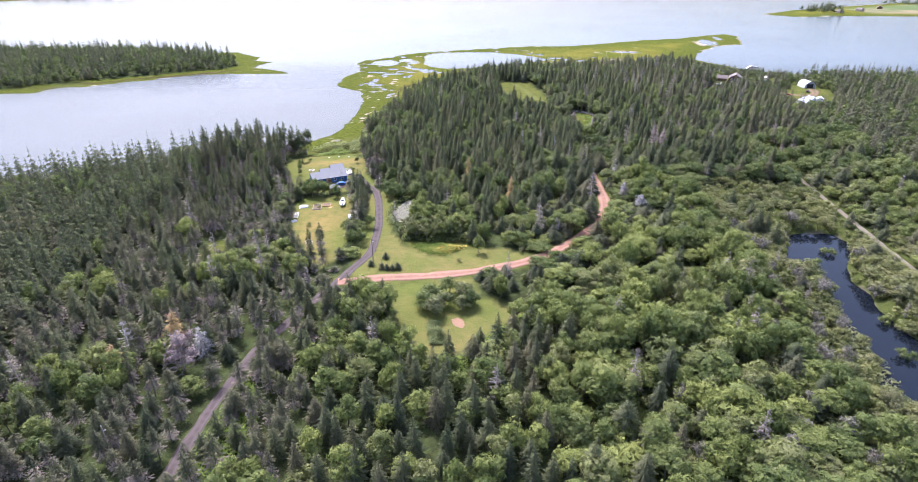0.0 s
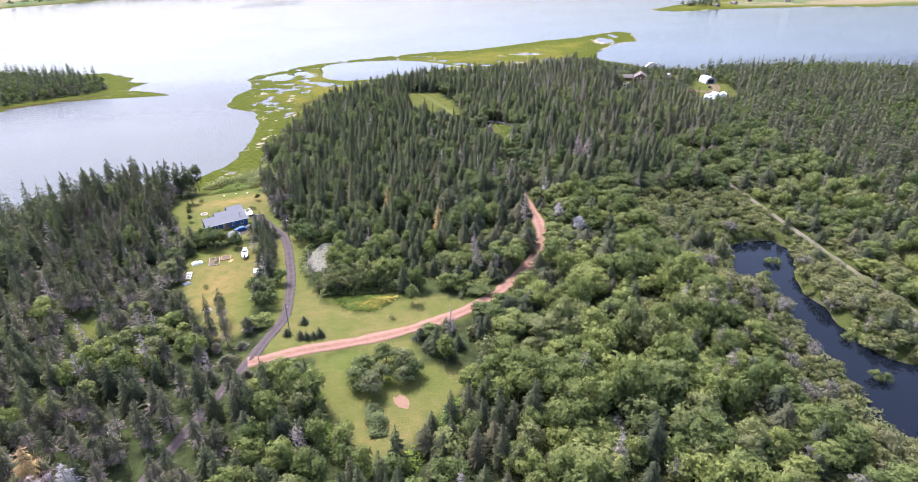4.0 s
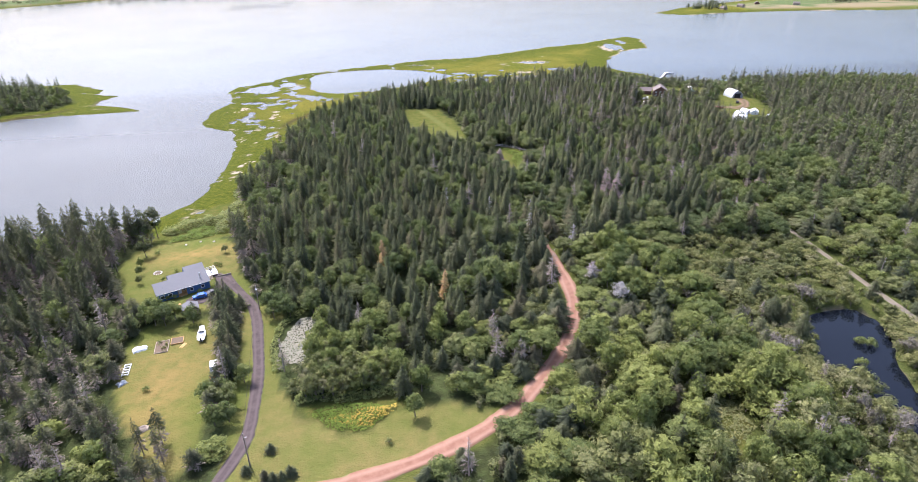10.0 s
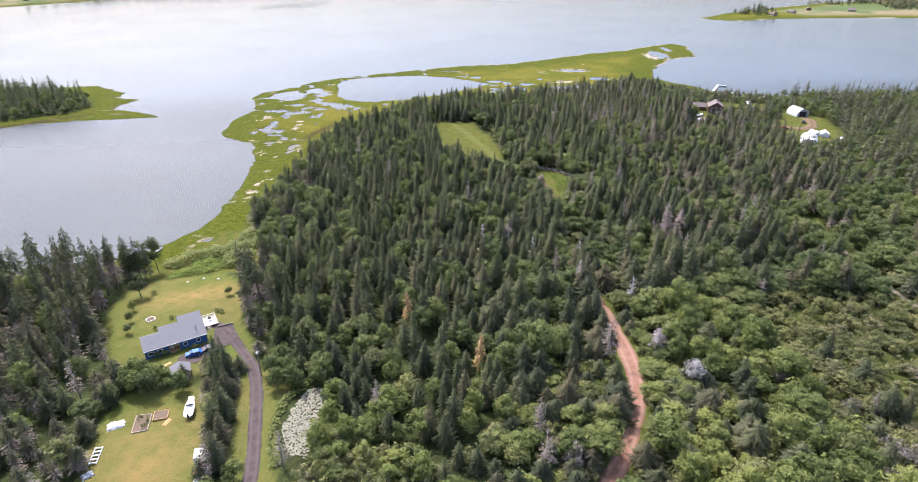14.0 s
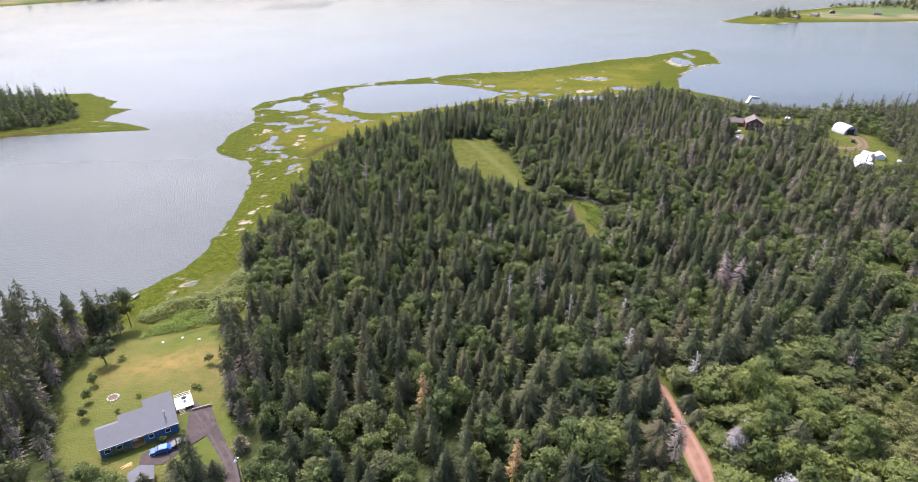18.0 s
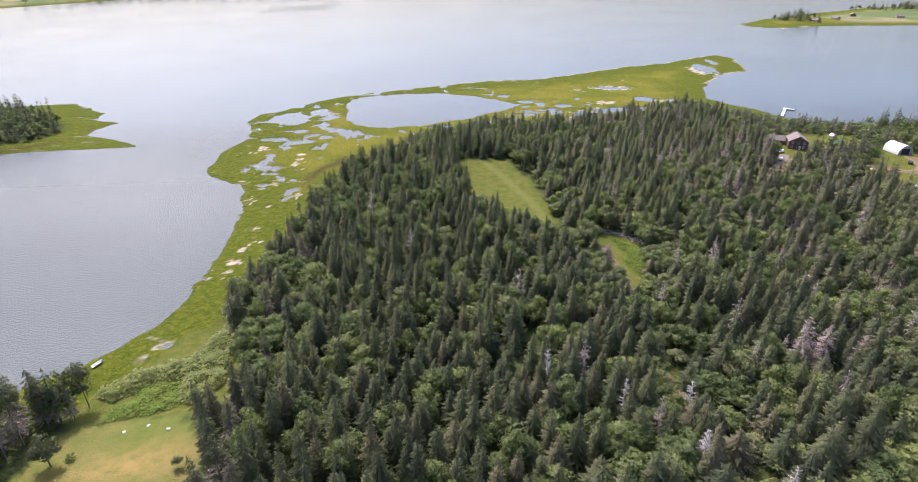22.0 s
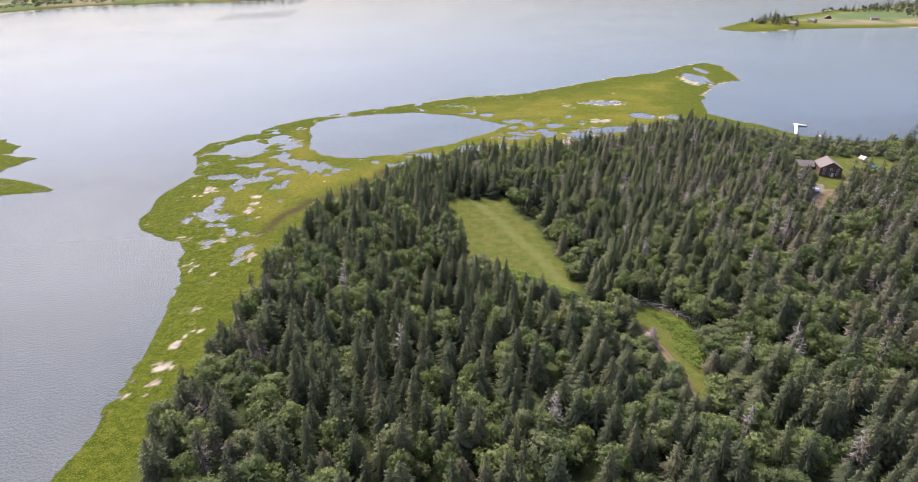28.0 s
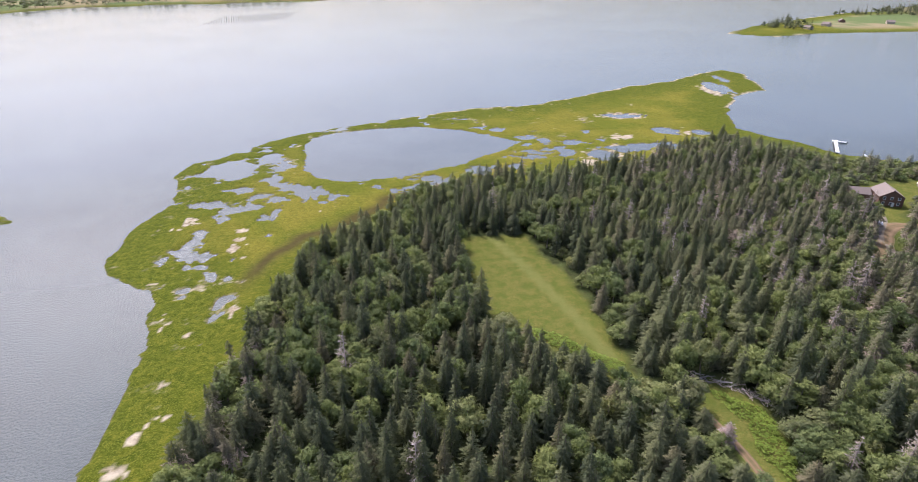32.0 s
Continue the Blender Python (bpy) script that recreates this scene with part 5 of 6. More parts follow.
def hill_of_leaves(name, outline, gap, tall, size, material, label, seed, category="bushes", accent=None):
    """Low leafy growth that fills an outline: many sprays, one object."""
    r = np.random.RandomState(seed)
    xs, ys = [q[0] for q in outline], [q[1] for q in outline]
    n = int((max(xs) - min(xs)) * (max(ys) - min(ys)) / gap ** 2)
    x, y = r.uniform(min(xs), max(xs), n), r.uniform(min(ys), max(ys), n)
    d = inside(outline, x, y) + 0.8 * fray(x, y, 4, 2)
    ok = d > 0
    x, y, d = x[ok], y[ok], d[ok]
    n = len(x)
    z = height(x, y) + tall * (0.35 + .65 * step(0, 2.0, d)) * (1 + .45 * fray(x, y, 3, 2)) * r.uniform(.55, 1.1, n)
    s = size * r.uniform(.6, 1.3, n)
    turn = r.uniform(0, 6.3, n)
    lean, way = r.uniform(0, .75, n), r.uniform(0, 6.3, n)
    facing = np.stack([r.uniform(-.6, .6, n), r.uniform(-.6, .6, n), np.full(n, .7)], 1)
    vs = []
    for e, q in ((0, 1.0), (1.7, .62), (3.1, .9), (4.6, .62)):
        a, b = s * q * np.cos(turn + e), s * q * np.sin(turn + e)
        u = a * np.cos(way) + b * np.sin(way)
        vs.append(np.stack([x + a, y + b, z - u * np.tan(lean) * .7], 1))
    v = np.stack(vs, 1).reshape(-1, 3)
    k = np.arange(n)[:, None] * 4
    f = np.concatenate([k + np.array([[0, 1, 2]]), k + np.array([[0, 2, 3]])], 0)
    ob = new(name, mesh_of(name, v, f, [material], None, [("tint", np.repeat(r.rand(n), 4)), ("out", np.repeat(facing, 4, axis=0))]))
    return tagged(ob, label, category, kind="stuff")

# ---- the blue house and its garden ----
bungalow()
terrace()
drive = [(-47.4, 269.3), (-51.9, 267.3), (-50.9, 261.8), (-55.4, 257.8), (-58.5, 254.8), (-57.9, 251.4), (-52.9, 251.8), (-48.9, 256.3), (-45.4, 259.8), (-41.3, 256.8)]


def paving():
    bm = bmesh.new()
    verts = [bm.verts.new((x, y, hz(x, y) + .13)) for x, y in drive]
    bm.faces.new(verts)
    bmesh.ops.triangulate(bm, faces=bm.faces)
    ob = part("driveway", bm, asphalt)
    bpy.context.view_layer.update()
    return tagged(ob, "grey chip-sealed turning area before the house", "driveway", kind="structure")


paving()
vehicle("car", -54.4, 255.4, 195, blue_paint, "bright blue car parked before the house")
vehicle("pickup", -51, 257, 205, black_paint, "dark pickup truck parked beside the blue car", True)
gable_shed("garden_shed", -55.4, 247.2, 18, 4.4, 3.2, 2.1, 1.0, old_wood, roof_grey, "small garden shed with a pale grey roof", "shed")
boat("motor_boat", -49.3, 233.4, 98, 6.6, 2.3, fabric_white, "white motor boat on a trailer on the lawn", None, True, True)
raised_bed(-59.4, 230.3, 8, 3.4, 5.6, "raised garden bed of grey planks, planted", True)
raised_bed(-55.8, 232.4, 8, 3.2, 3.0, "raised garden bed of golden planks, bare soil", False)
cloth_heap("tarpaulin", -65.1, 230.3, 20, 3.6, 2.6, .9, fabric_white, "crumpled white tarpaulin over garden things", "tarpaulin", 1)
cloth_heap("grey_cover", -65.3, 215.7, 40, 2.4, 1.8, .8, steel, "grey cover over a heap beside the bushes", "cover", 2)
rack(-65.8, 221.1, 6)
fire_pit(-72.1, 274.7)
trailer = base("utility_trailer", -43, 217.5, 8, "small white box trailer on the lawn's edge", "trailer")
part("box", box((2.0, 2.9, 1.5), (0, 0, 1.15), 0, .06), white_paint, trailer)
part("chassis", box((1.7, 3.6, .15), (0, -.3, .38)), steel, trailer)
for s in (-1, 1):
    w = part("wheel", rod((s * 1.0 - .1, 0, .32), (s * 1.0 + .1, 0, .32), .32, None, 12), dark_rubber, trailer)
    part("rim", rod((s * 1.0 - .12, 0, .32), (s * 1.0 + .12, 0, .32), .18, None, 10), steel, w)
boat("kayak", -41.9, 214, 30, 3.2, .9, orange_paint, "faded orange kayak lying by the bushes")
cloth_heap("junk_heap", -41.8, 211.1, 10, 2.0, 1.6, .8, steel, "heap of grey and white odds and ends", "heap", 5)
cloth_heap("scrap_heap", -55.2, 197.7, 30, 2.8, 2.0, .9, old_wood, "heap of old boards on the grass", "heap", 6)
for i, (x, y, turn) in enumerate(((-41, 208.9, 20), (-53.8, 229.9, 70), (-60.6, 252.1, 40))):
    pile = base("plank_pile", x, y, turn, "small pile of pale planks on the grass", "planks", "plank piles")
    for j in range(5):
        part("plank", box((2.2, .2, .06), (.1 * (j % 3), -.4 + .2 * j, .08 + .05 * (j % 2)), .1 * ((j % 3) - 1)), tan_wood, pile)
boat("rowboat", -87.5, 329, 60, 3.4, 1.25, white_paint, "white rowboat drawn up on the shore")
for i, (x, y) in enumerate(((-58.5, 299), (-64, 301.5), (-69, 300), (-50.5, 302))):
    s = part("stone", box((.9, .7, .5), (0, 0, .1), i, .16), stone_pale)
    s.matrix_world = Matrix.Translation((x, y, hz(x, y)))
    tagged(s, "pale boulder lying on the lawn", "stone", "lawn stones")

# the power line along the lane
for x, y, tall, turn, lamp in ((-34.8, 244.5, 8.6, 0, True), (-29.2, 181.8, 9.5, 20, False), (-73, 96, 9.5, 25, False)):
    utility_pole(x, y, tall, turn, lamp)
z0, z1, z2 = (hz(-34.8, 244.5) + 8.7, hz(-29.2, 181.8) + 9.6, hz(-73, 96) + 9.6)
wire((-34.8, 244.5, z0), (-29.2, 181.8, z1), 1.2)
wire((-29.2, 181.8, z1), (-73, 96, z2), 1.6)
wire((-29.0, 181.8, z1 - 1.2), (-72.8, 96, z2 - 1.2), 1.7)
wire((-34.8, 244.5, z0 - .3), (-52.2, 262.2, 7.2), .8, "thin service cable from the pole to the house")
wire((-73, 96, z2), (-130, 0, z2), 1.5)

# the power line beside the gravel track
track_poles = [(173.5, 330), (172, 294), (168.5, 262), (166.6, 227), (165, 193), (163.5, 158)]
for x, y in track_poles:
    utility_pole(x, y, 8.5, 5)
for (ax, ay), (bx, by) in zip(track_poles, track_poles[1:]):
    for dz in (8.6, 7.4):
        wire((ax, ay, hz(ax, ay) + dz), (bx, by, hz(bx, by) + dz), .7, "thin power line beside the gravel track")

# ---- single trees and bushes with a place of their own ----
lone_rng = random.Random(21)
LONE_SPRUCE = tree_meshes("spruce_tree", SPRUCES, needle_tree, bark)
LONE_PINE = tree_meshes("pine_tree", PINES, pine_tree, bark)
LONE_BUSHY = tree_meshes("pine_tree", BUSHY, needle_tree, bark)
LONE_BROAD = tree_meshes("broadleaf_tree", BROADS, grove_tree, bark)
LONE_ALDER = tree_meshes("bush", ALDERS, leaf_tree, bark)


def stand(kind, pairs, spots, tall, girth, label, category, group):
    for i, (x, y) in enumerate(spots):
        f = lone_rng.uniform(.88, 1.12)
        single(kind, pairs[(i * 5 + len(spots)) % len(pairs)], x, y, tall * f, girth * lone_rng.uniform(.9, 1.1), lone_rng.uniform(0, 6.3), label, category, group)


stand("pine_tree", LONE_BUSHY, [(-80.4, 290.5)], .85, 1.0, "lone pine tree with a bare stem on the lawn", "tree", "lawn trees")
stand("pine_tree", LONE_BUSHY, [(-86.2, 310.2), (-82.6, 312.2), (-90.5, 308.5)], 1.15, 1.05, "tall dark pine tree on the shore", "tree", "shore pines")
stand("broadleaf_tree", LONE_BROAD, [(7.1, 190.2)], .78, .8, "round green tree standing alone on the lawn", "tree", "lawn trees")
stand("young_tree", LONE_BROAD, [(-51.8, 285.7), (-79.2, 280.7), (-77.6, 274.2), (-76.2, 268.1)], .42, .42, "young leafy tree planted on the lawn", "tree", "young trees")
stand("dwarf_spruce", LONE_SPRUCE, [(-25.4, 185.3), (-29.7, 180.1), (-25.8, 177.9), (-24, 177.1), (-22.2, 177.3), (-20.4, 177.9)], .22, .55, "small dark clipped spruce on the lawn", "shrub", "dwarf spruces")
stand("bush", LONE_ALDER, [(-58.3, 211.6), (0.5, 183.2)], .32, .42, "small round bush on the lawn", "shrub", "lawn shrubs")
stand("bush", LONE_ALDER, [(-65.9, 274.3), (-68.9, 269.3), (-53.3, 276.5), (-51.7, 275.9)], .3, .34, "small clipped shrub beside the house", "shrub", "house shrubs")
stand("bush", LONE_ALDER, [(-64.3, 255.9), (-62.3, 256.5), (-55.1, 258.7), (-51.5, 260.3), (-50.5, 258.9)], .36, .4, "shrub in the bed before the house", "shrub", "house shrubs")
stand("spruce_tree", LONE_SPRUCE, [(-47, 250.5), (-44.8, 247.5), (-45.5, 243.5), (-42.6, 243), (-43.4, 238.5), (-41, 236.5), (-42, 232), (-40, 229), (-41.2, 224.5), (-39, 221.5), (-40, 217), (-37.8, 213)],
      .80, .95, "dark spruce in the row along the lane", "tree", "lane spruces")
stand("broadleaf_tree", LONE_BROAD, [(-38.5, 206.5), (-36.7, 202), (-39.7, 201.5), (-35.9, 196.5), (-38.9, 195.9), (-34.5, 210.5), (-41.8, 204.5)], .72, .75, "leafy tree in the strip along the lane", "tree", "lane trees")
stand("broadleaf_tree", LONE_BROAD, [(-67, 243), (-64, 241.5), (-61, 240.8), (-59, 244), (-69, 238.5), (-63, 246), (-66.5, 247), (-53.2, 240.8)], .78, .82, "leafy tree between the house and the garden", "tree", "garden trees")
stand("pine_tree", LONE_PINE, [(-47.6, 186), (-49.4, 192), (-52.6, 189.5), (-50.4, 181.8), (-54.6, 183), (-57.8, 187.4), (-45.6, 178), (-61, 196)], .85, .8, "thin ragged conifer at the garden's end", "tree", "garden conifers")
stand("broadleaf_tree", LONE_BROAD, [(-8, 160.6), (-2.6, 163), (2.2, 159.6), (-9.6, 155.2), (-4, 156), (1.6, 154), (-6.4, 151.2), (3.8, 156.2)], .66, 1.0, "bushy green tree in the island on the lawn", "tree", "island trees")
stand("broadleaf_tree", LONE_BROAD, [(-31.6, 243.5), (-29.8, 238.6), (-27.4, 243.0), (-25.2, 238.8)], .78, .85, "rounded leafy tree beside the lane", "tree", "pond trees")
hill_of_leaves("gap_weeds", SCRUB_GAP, .42, 1.0, .5, alder_woods, "yellow-green weeds in a gap of the scrub", 47)
stand("bush", LONE_ALDER, [(137, 200.5), (138.6, 199), (129.5, 191.4), (130.5, 154.5), (124.5, 138.5), (126.4, 137)], .72, .8, "green bush on a tiny island in the pond", "bush", "island bushes")
stand("bush", LONE_ALDER, [(-76.7, 291.8)], .3, .45, "bright yellow-green shrub on the lawn", "shrub", "lawn shrubs")


def snag(x, y, tall, wide, material, label, seed, twigs=60, bough=None, droop=.3):
    """A dead tree: a bare stem with limbs, and under `bough` a haze of fine twigs along them."""
    r = random.Random(seed)
    V, F, M, N = dead_shape(r, tall, wide, twigs)
    ob = base("dead_tree", x, y, 0, label, "dead tree", "dead trees")
    ob_ = new("trunk", mesh_of("dead_trunk", V, F, [material]))
    ob_.parent = ob
    if bough:
        V, F, M, N = spruce_shape(r, 13, 13, tall, wide * 1.05, .12, droop) if droop else broad_shape(r, 8, 24, tall, wide, .75, .12)
        twig = new("crown", mesh_of("dead_crown", V, F[M == 0], [bough]))
        twig.parent = ob
    return ob


pink_wood = plain("pinkish dead twigs", (0.29, 0.235, 0.22), 0.9, vary=0.25, scale=1.5)
rust_wood = plain("rusty dead twigs", (0.30, 0.19, 0.11), 0.9, vary=0.3, scale=1.5)
pale_wood = plain("silver dead wood", (0.36, 0.335, 0.315), 0.9, vary=0.2, scale=1.5)
pink_haze, rust_haze = twiggy("pinkish fine twigs", (0.265, 0.200, 0.180), .49), twiggy("rusty needles on dead twigs", (0.36, 0.25, 0.10), .47)
pale_haze = twiggy("silver fine twigs", (0.34, 0.32, 0.30), .54)
snag(101.5, 304, 16, 4.0, pink_wood, "tall pinkish dead tree standing in the wood", 1, 60, pink_haze)
snag(105.5, 301.5, 15, 3.8, pink_wood, "tall pinkish dead tree standing in the wood", 2, 60, pink_haze)
snag(-70, 125, 12, 5.6, pink_wood, "wide pinkish dead tree beside the lane", 3, 80, pink_haze, 0)
snag(-67.5, 131.5, 9, 3.4, pale_wood, "pale grey dead tree beside the lane", 4, 60, pale_haze)
snag(-75.5, 134.4, 12, 4.2, rust_wood, "dying conifer with rusty yellow needles", 5, 60, rust_haze, .2)
snag(-84.5, 121.4, 11, 3.2, rust_wood, "dying conifer with rusty yellow needles", 6, 60, rust_haze, .2)
snag(-85.5, 129.4, 12, 3.4, pale_wood, "bare silver dead tree among conifers", 7, 46)
snag(32.5, 302, 13, 2.0, pale_wood, "white bare dead tree in the wood", 8, 60)
snag(64, 290, 10, 2.4, pale_wood, "grey dead tree leaning beside the red lane", 9, 60)
snag(71, 241, 8, 3.0, pink_wood, "grey-pink dead tree beside the red road", 10, 80, pale_haze, .4)
snag(75, 244, 7, 2.6, pale_wood, "grey dead tree beside the red road", 14, 70, pale_haze, .4)
snag(22, 240, 11, 2.2, rust_wood, "rusty dead conifer in the grove", 11, 60, rust_haze)
snag(4, 262, 12, 2.2, rust_wood, "rusty dead conifer in the grove", 12, 60, rust_haze)
snag(58.9, 273, 12, 2.6, pale_wood, "pale dead tree at the edge of the red road", 15, 70, pale_haze, .5)
snag(72, 263, 11, 2.2, pale_wood, "bare grey dead tree beyond the red road", 16, 50)
snag(74.5, 227, 8, 3.0, pale_wood, "spreading grey dead tree in the scrub", 17, 80, pale_haze, 0)
snag(47.4, 289, 13, 1.8, pale_wood, "slim bare dead tree in the wood", 18, 40)
snag(71, 368, 6, 2.6, pink_wood, "reddish dead bush beside the lane", 13, 60, pink_haze)

# ---- low growth ----
fern = foliage("fern fronds", (0.115, 0.175, 0.026), (0.200, 0.262, 0.040), (0.23, 0.27, 0.05), False, .35)
gold = plain("goldenrod flowers", (0.34, 0.25, 0.03), 0.8, vary=0.4)
hill_of_leaves("ferns", [(-76.4, 303.4), (-73.8, 305.4), (-66.4, 305.2), (-59.7, 309), (-61.8, 319), (-70, 319), (-72.3, 313), (-77, 311)], .35, 1.0, .5, fern, "bright green ferns between the lawn and the shore", 31)
hill_of_leaves("shore_bushes", [(-82, 315), (-76, 323), (-69, 326), (-62, 329), (-57, 342), (-60, 356), (-54, 356), (-50, 335), (-50, 316), (-56, 308), (-60, 311), (-62, 319.5), (-70, 319.5), (-77, 312)], .40, 2.4, .6, leaf_woods, "dense green bushes behind the salt marsh", 32)
hill_of_leaves("flower_bed", [(-18, 196), (-13, 190.2), (-6, 188.0), (-1, 190.5), (1.0, 195), (-6, 197), (-14, 198)], .32, .9, .42, fern, "bright green weeds before the grove", 33)
hill_of_leaves("goldenrod", [(-13, 193), (-9, 190.2), (-4.3, 188.9), (-0.7, 191.2), (3, 193.4), (3, 195.4), (-4.3, 195)], .42, 1.2, .3, gold, "yellow goldenrod flowers", 34, "flowers")
hill_of_leaves("lawn_bush", [(-7.9, 147), (-4.5, 147.6), (-3.7, 142), (-4.7, 137.6), (-7.3, 137), (-8.5, 142)], .14, 1.7, .5, grove_woods, "oval clump of low bushes on the lawn", 35)
hill_of_leaves("meadow_ferns", [(58, 392), (50, 398), (42, 410), (32, 415), (36, 419), (46, 415), (54, 404), (60, 398)], .4, 1.0, .5, fern, "bright green ferns along the meadow", 36)
hill_of_leaves("glade_ferns", [(76, 386), (86, 376), (84, 362), (78, 354), (76, 362), (79, 372)], .4, 1.0, .5, fern, "bright green ferns in a glade", 37)
hill_of_leaves("fork_weeds", [(-10, 129), (-2, 129.5), (9, 140), (21, 153), (26, 152), (12, 136), (0, 124), (-10, 122)], .42, 1.0, .5, fern, "yellow-green weeds round the lawn", 38)
hill_of_leaves("fork_goldenrod", [(-9, 128), (-2, 130), (4, 135), (3, 133), (-3, 125)], .7, 1.3, .3, gold, "yellow goldenrod at the lawn's edge", 39, "flowers")
hill_of_leaves("west_weeds", [(-22, 166), (-18, 146), (-12, 134), (-15, 133), (-22, 146), (-25, 164)], .42, 1.1, .5, fern, "green weeds along the lawn", 40)
hill_of_leaves("lane_weeds", [(-53, 124), (-55.5, 110), (-56, 92), (-46, 90), (-45, 104), (-49, 118)], .5, 1.2, .6, fern, "yellow-green weeds beside the lane", 41)
hill_of_leaves("pond_sedge", [(108, 104), (116, 120), (120, 148), (124, 172), (118, 178), (112, 160), (106, 130), (98, 106)], .6, 1.0, .6, alder_woods, "sedge and low scrub at the pond", 42)
hill_of_leaves("marsh_scrub", [(141, 190), (146, 200), (157, 214), (157, 150), (150, 120), (140, 118), (141, 150), (140, 170)], .45, 2.3, .6, alder_woods, "low scrub between pond and track", 43)
hill_of_leaves("clearing_weeds", [(58, 120), (72, 124), (78, 136), (70, 148), (58, 142)], .6, 1.1, .6, fern, "sunlit weeds in a gap of the scrub", 44)

# the small pool of pale water plants behind the grove
pale_plants = plain("pale dry water plants", (0.27, 0.255, 0.185), 0.9, vary=0.4, scale=1.2)
LILY = [(-27, 224), (-26, 231), (-22.5, 237.5), (-18.4, 238), (-17.6, 231), (-18.6, 222), (-21, 215), (-24.4, 215.5)]
hill_of_leaves("water_plants", LILY, .28, .18, .3, pale_plants, "pale cream water plants filling a small pool", 45, "plants")
hill_of_leaves("grove_edge", [(-21, 199.4), (-8, 198.2), (4, 197.8), (6, 203), (-8, 203), (-20, 205)], .34, 3.2, .6, leaf_woods, "leafy bushes at the grove's edge", 48)
hill_of_leaves("pool_rim", [(-30, 224), (-29, 233), (-24, 241), (-20, 241), (-22, 238), (-26, 232), (-27.2, 224), (-25, 215), (-27, 213)], .4, 1.6, .5, leaf_woods, "bushes round a small pale pool", 46)
bare = bmesh.new()
for i in range(40):
    a = i * 2 * math.pi / 40
    q = 1 + .30 * noise.noise(Vector((math.cos(a) * 1.4, math.sin(a) * 1.4, 3))) + .22 * noise.noise(Vector((math.cos(a) * 4, math.sin(a) * 4, 7)))
    bare.verts.new((.3 + 1.9 * q * math.cos(a) - .5 * math.sin(a), 147.6 + 2.4 * q * math.sin(a), 0))
bare_v = list(bare.verts)
for v in bare_v:
    v.co.z = hz(v.co.x, v.co.y) + .07
bare.faces.new(bare_v)
tagged(part("dirt_patch", bare, plain("red sandy soil", (0.24, 0.14, 0.085), .95, vary=.25, scale=1.2)), "bare patch of red sandy soil on grass", "dirt", kind="structure")

# brush heaped at the edge of the glade
for i, (x, y, turn) in enumerate(((77, 389, -38), (81, 386, -42), (85, 382, -45), (88.5, 378, -50))):
    heap = base("brush_pile", x, y, turn, "heap of grey cut brush at a clearing's edge", "brush", "brush piles")
    r = random.Random(60 + i)
    for j in range(26):
        a = Vector((r.uniform(-2.4, 2.4), r.uniform(-1.2, 1.2), r.uniform(.1, 1.2)))
        d = Vector((r.uniform(-1, 1), r.uniform(-.8, .8), r.uniform(-.3, .3))).normalized() * r.uniform(.9, 2.0)
        part("branch", rod(a - d, a + d, .07, .03, 4), pink_wood if j % 3 else pale_wood, heap)

# ---- the farmyard ----
arch_hall("hoop_barn", 270.8, 471.2, 2, 8.6, 10.5, 5.2, fabric_white, "white hooped barn with a dark open end", True)
arch_hall("greenhouse", 238, 413, -36, 9.0, 17, 4.4, fabric_white, "long white plastic-covered greenhouse", False)
gable_shed("white_shed", 256, 424.5, -30, 4.2, 5.6, 2.0, 1.2, fabric_white, fabric_white, "small white shed in the farmyard", "shed")
gable_shed("store_tent", 251.5, 427.5, 20, 3.4, 4.6, 1.8, 1.1, fabric_white, fabric_white, "white fabric store tent in the farmyard", "tent")
vehicle("car", 241.5, 440.5, -20, red_paint, "dark red car parked in the farmyard")
vehicle("car", 262, 452, 50, black_paint, "dark car parked before the hooped barn")
flat = base("farm_wagon", 235.2, 443, -15, "flat pale timber farm wagon", "wagon")
part("platform", box((5.5, 2.1, .2), (0, 0, .95)), tan_wood, flat)
for sx in (-1.8, 1.8):
    for sy in (-.9, .9):
        part("wheel", rod((sx, sy - .1, .4), (sx, sy + .1, .4), .4, None, 12), dark_rubber, flat)
boat("white_boat", 225.6, 417, -10, 6.0, 2.1, fabric_white, "white boat stored on the farmyard grass")
boat("white_boat", 221, 414.5, -14, 5.2, 1.9, fabric_white, "white boat stored on the farmyard grass")
cloth_heap("hay_cover", 268, 416, 15, 4, 3, 1.2, pink_wood, "heap under a faded reddish cover", "heap", 9)
cloth_heap("white_cover", 263, 419, 40, 3, 2.4, 1.0, fabric_white, "heap under a white cover", "heap", 10)

# ---- the brown house on the east shore ----
brown = gable_shed("brown_house", 220.5, 485.2, -24, 9.6, 10.5, 4.5, 2.9, brown_wood, brown_roof, "two-storey brown shingled house with a brown roof", "house")
for x in (-3.4, 0.0, 3.4):
    for z in (1.4, 3.7):
        window(brown, x * .85, z, 1.1, 1.2, -5.27)
gable_shed("wing", 213, 492.7, 66, 6.0, 8.0, 2.7, 2.0, brown_wood, brown_roof, "low brown wing beside a shingled house", "house", False)
vehicle("car", 198.5, 464.5, 60, fabric_white, "white car parked on the house's drive")
gable_shed("gazebo", 252, 498, 10, 2.6, 2.6, 1.8, 1.0, old_wood, stone_pale, "small wooden gazebo with a pale roof", "gazebo")
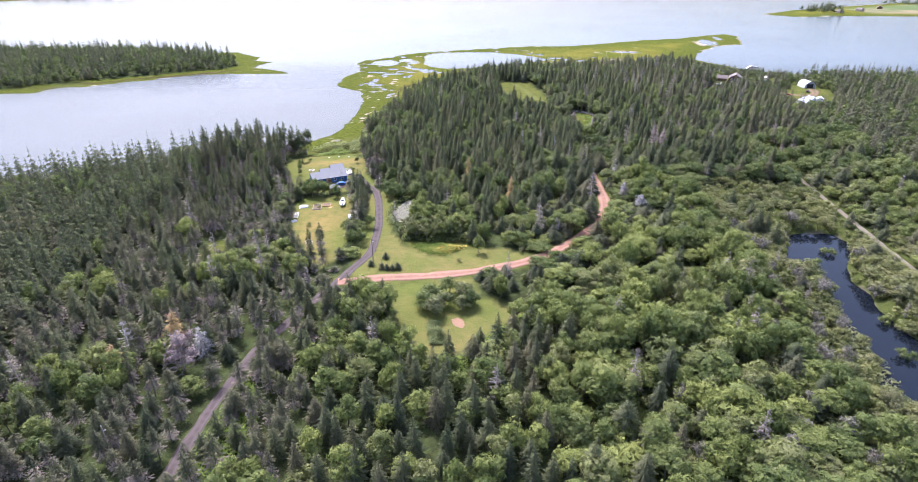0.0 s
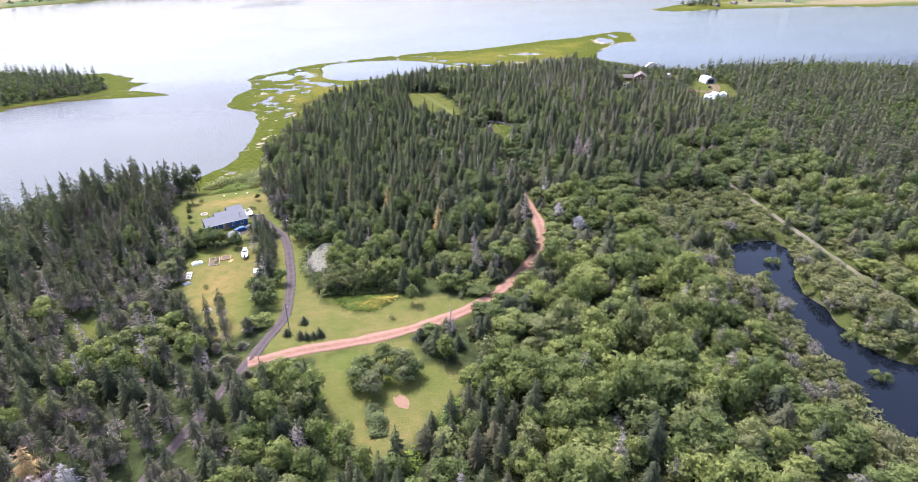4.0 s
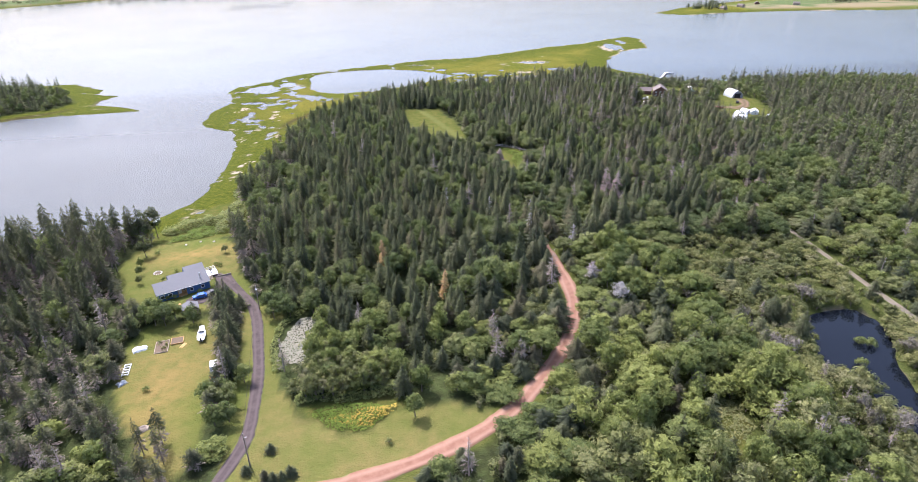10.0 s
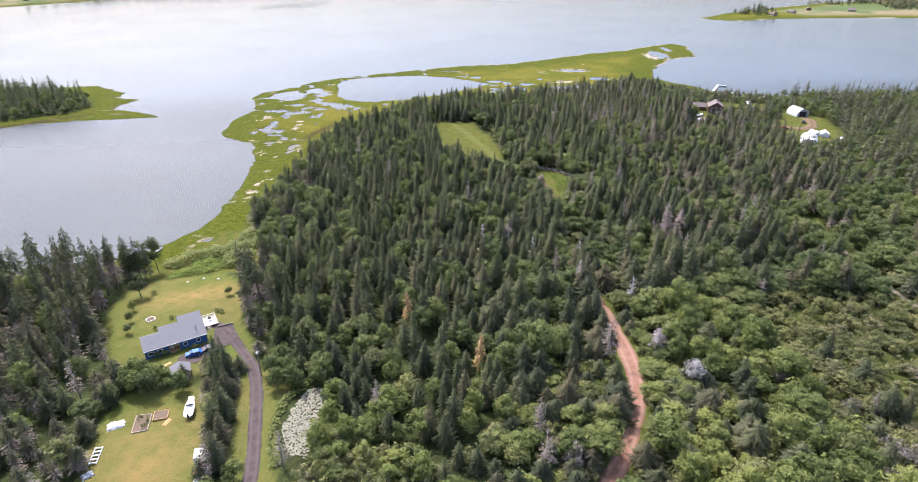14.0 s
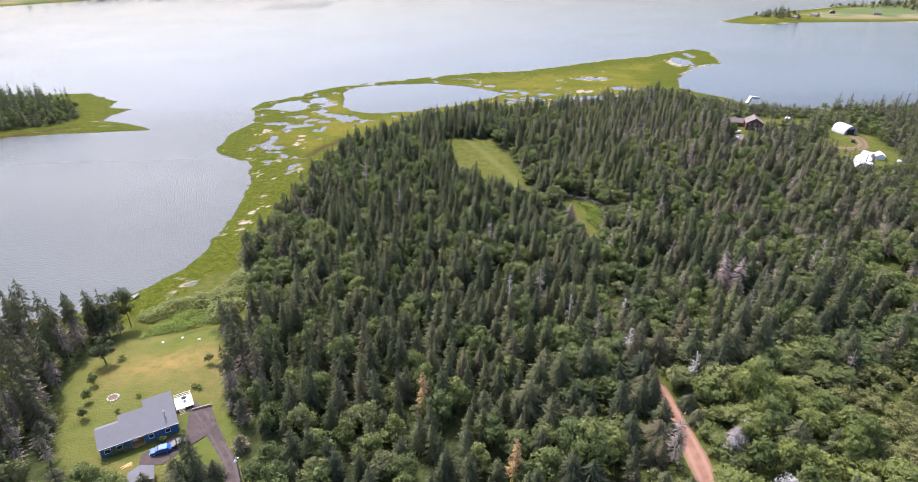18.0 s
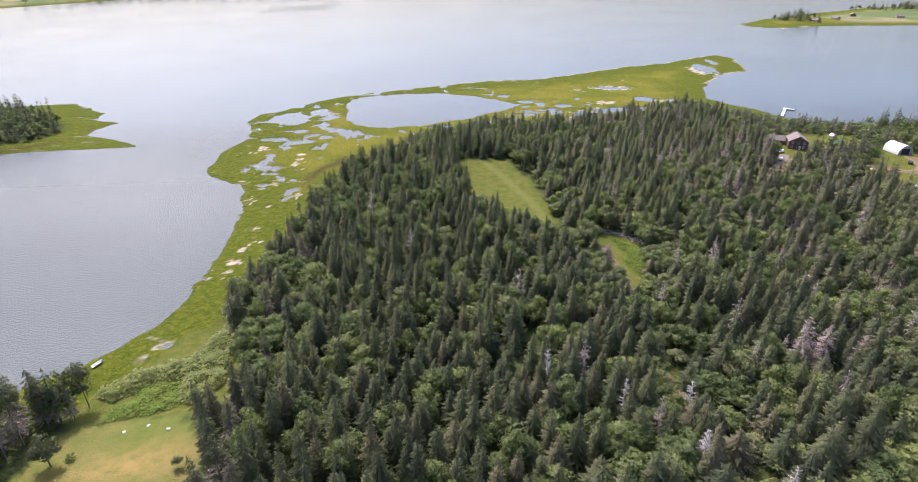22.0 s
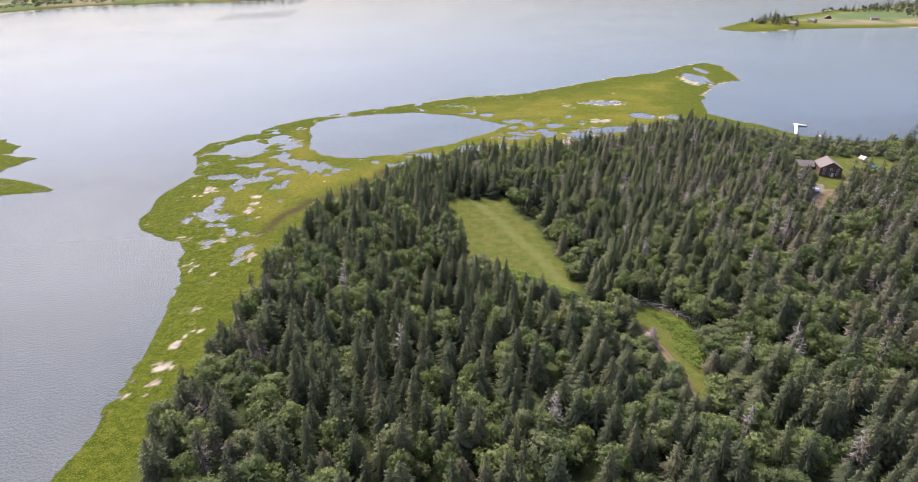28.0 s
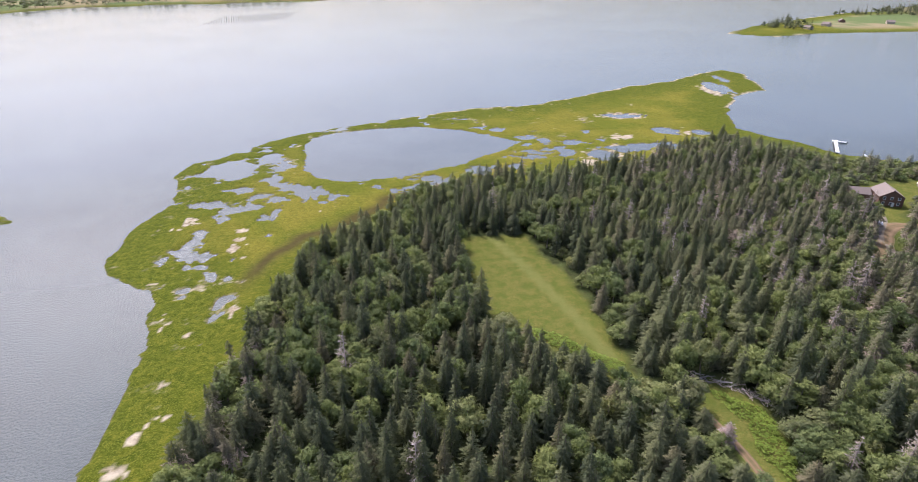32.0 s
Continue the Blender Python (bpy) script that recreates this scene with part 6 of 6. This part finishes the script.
teal_cloth = plain("dark teal canvas", (0.02, 0.075, 0.085), 0.7, vary=0.2)
gable_shed("canvas_shelter", 245.5, 483.6, -30, 4.6, 4.2, 1.9, 1.1, teal_cloth, teal_cloth, "dark teal canvas shelter beside the garden", "shelter", False)
boat("white_boat", 204.3, 475.3, 20, 6.4, 2.3, fabric_white, "white boat parked on the gravel court", None, True, True)
ribbon("house_drive", [(171.5, 423.5), (177.5, 432.5), (189.5, 452.5), (199.5, 463.5), (205.5, 472.5)], 5.0, gravel, "pale gravel drive through the trees")

# ---- the jetty and what floats ----
jetty = base("jetty", 261.5, 561, 0, "white timber jetty with a float at its end", "jetty", z=0.0)
jd = Vector((16.0, 21.0, 0)).normalized()
ja = math.atan2(jd.y, jd.x)
for i in range(26):
    part("plank", box((.9, 2.0, .08), tuple(jd * (1.0 * i)) [:2] + (1.0,), ja), white_paint, jetty)
for i in range(7):
    for s in (-.9, .9):
        q = jd * (4.2 * i) + Vector((-jd.y, jd.x, 0)) * s
        part("pile", rod((q.x, q.y, -1.0), (q.x, q.y, 1.5), .12), old_wood, jetty)
part("float", box((3.4, 3.0, .5), tuple(jd * 27.0)[:2] + (.3,), ja, .05), white_paint, jetty)
boat("motor_boat", 279.5, 579.5, 150, 6.5, 2.4, fabric_white, "white motor boat moored at the jetty", -.1, True)
boat("motor_boat", 273.6, 552, 100, 6.0, 2.3, fabric_white, "white motor boat moored off the shore", -.1, True)

buoy_rows = bmesh.new()
for j in range(9):
    for i in range(34):
        m = Matrix.Translation((-236 + 3.5 * i + 2 * j - j * .6, 1300 + 1.9 * i + 14 * j, .1)) @ Matrix.Diagonal((.8, .8, .55, 1))
        bmesh.ops.create_cube(buoy_rows, size=1.0, matrix=m)
tagged(part("mussel_floats", buoy_rows, dark_rubber), "rows of dark shellfish floats on the bay", "floats", kind="stuff")
for i, (x, y, turn) in enumerate(((700, 1110, 20), (760, 1150, -30), (820, 1120, 60), (650, 1085, 10))):
    gable_shed("cottage", x, y, turn, 8, 11, 3.0, 2.5, brown_wood if i == 1 else old_wood, brown_roof, "small far cottage on a grassy point", "house", False)

# young poplars before the grove
poplars = [broad_shape(random.Random(80 + i), 6, 22, 7.6, 1.7, .5, .15) for i in range(4)]
POPLAR = tree_meshes("young_poplar", poplars, alder_tree, bark)
spots = [(-19 + 2.4 * i + (j % 2) * 1.2 + lone_rng.uniform(-.6, .6), 200.5 + 2.7 * j + .25 * abs(i - 4) + lone_rng.uniform(-.6, .6)) for j in range(4) for i in range(9)]
stand("young_poplar", POPLAR, spots, 1.0, 1.12, "slim bright green young tree in a dense clump", "tree", "young poplars")
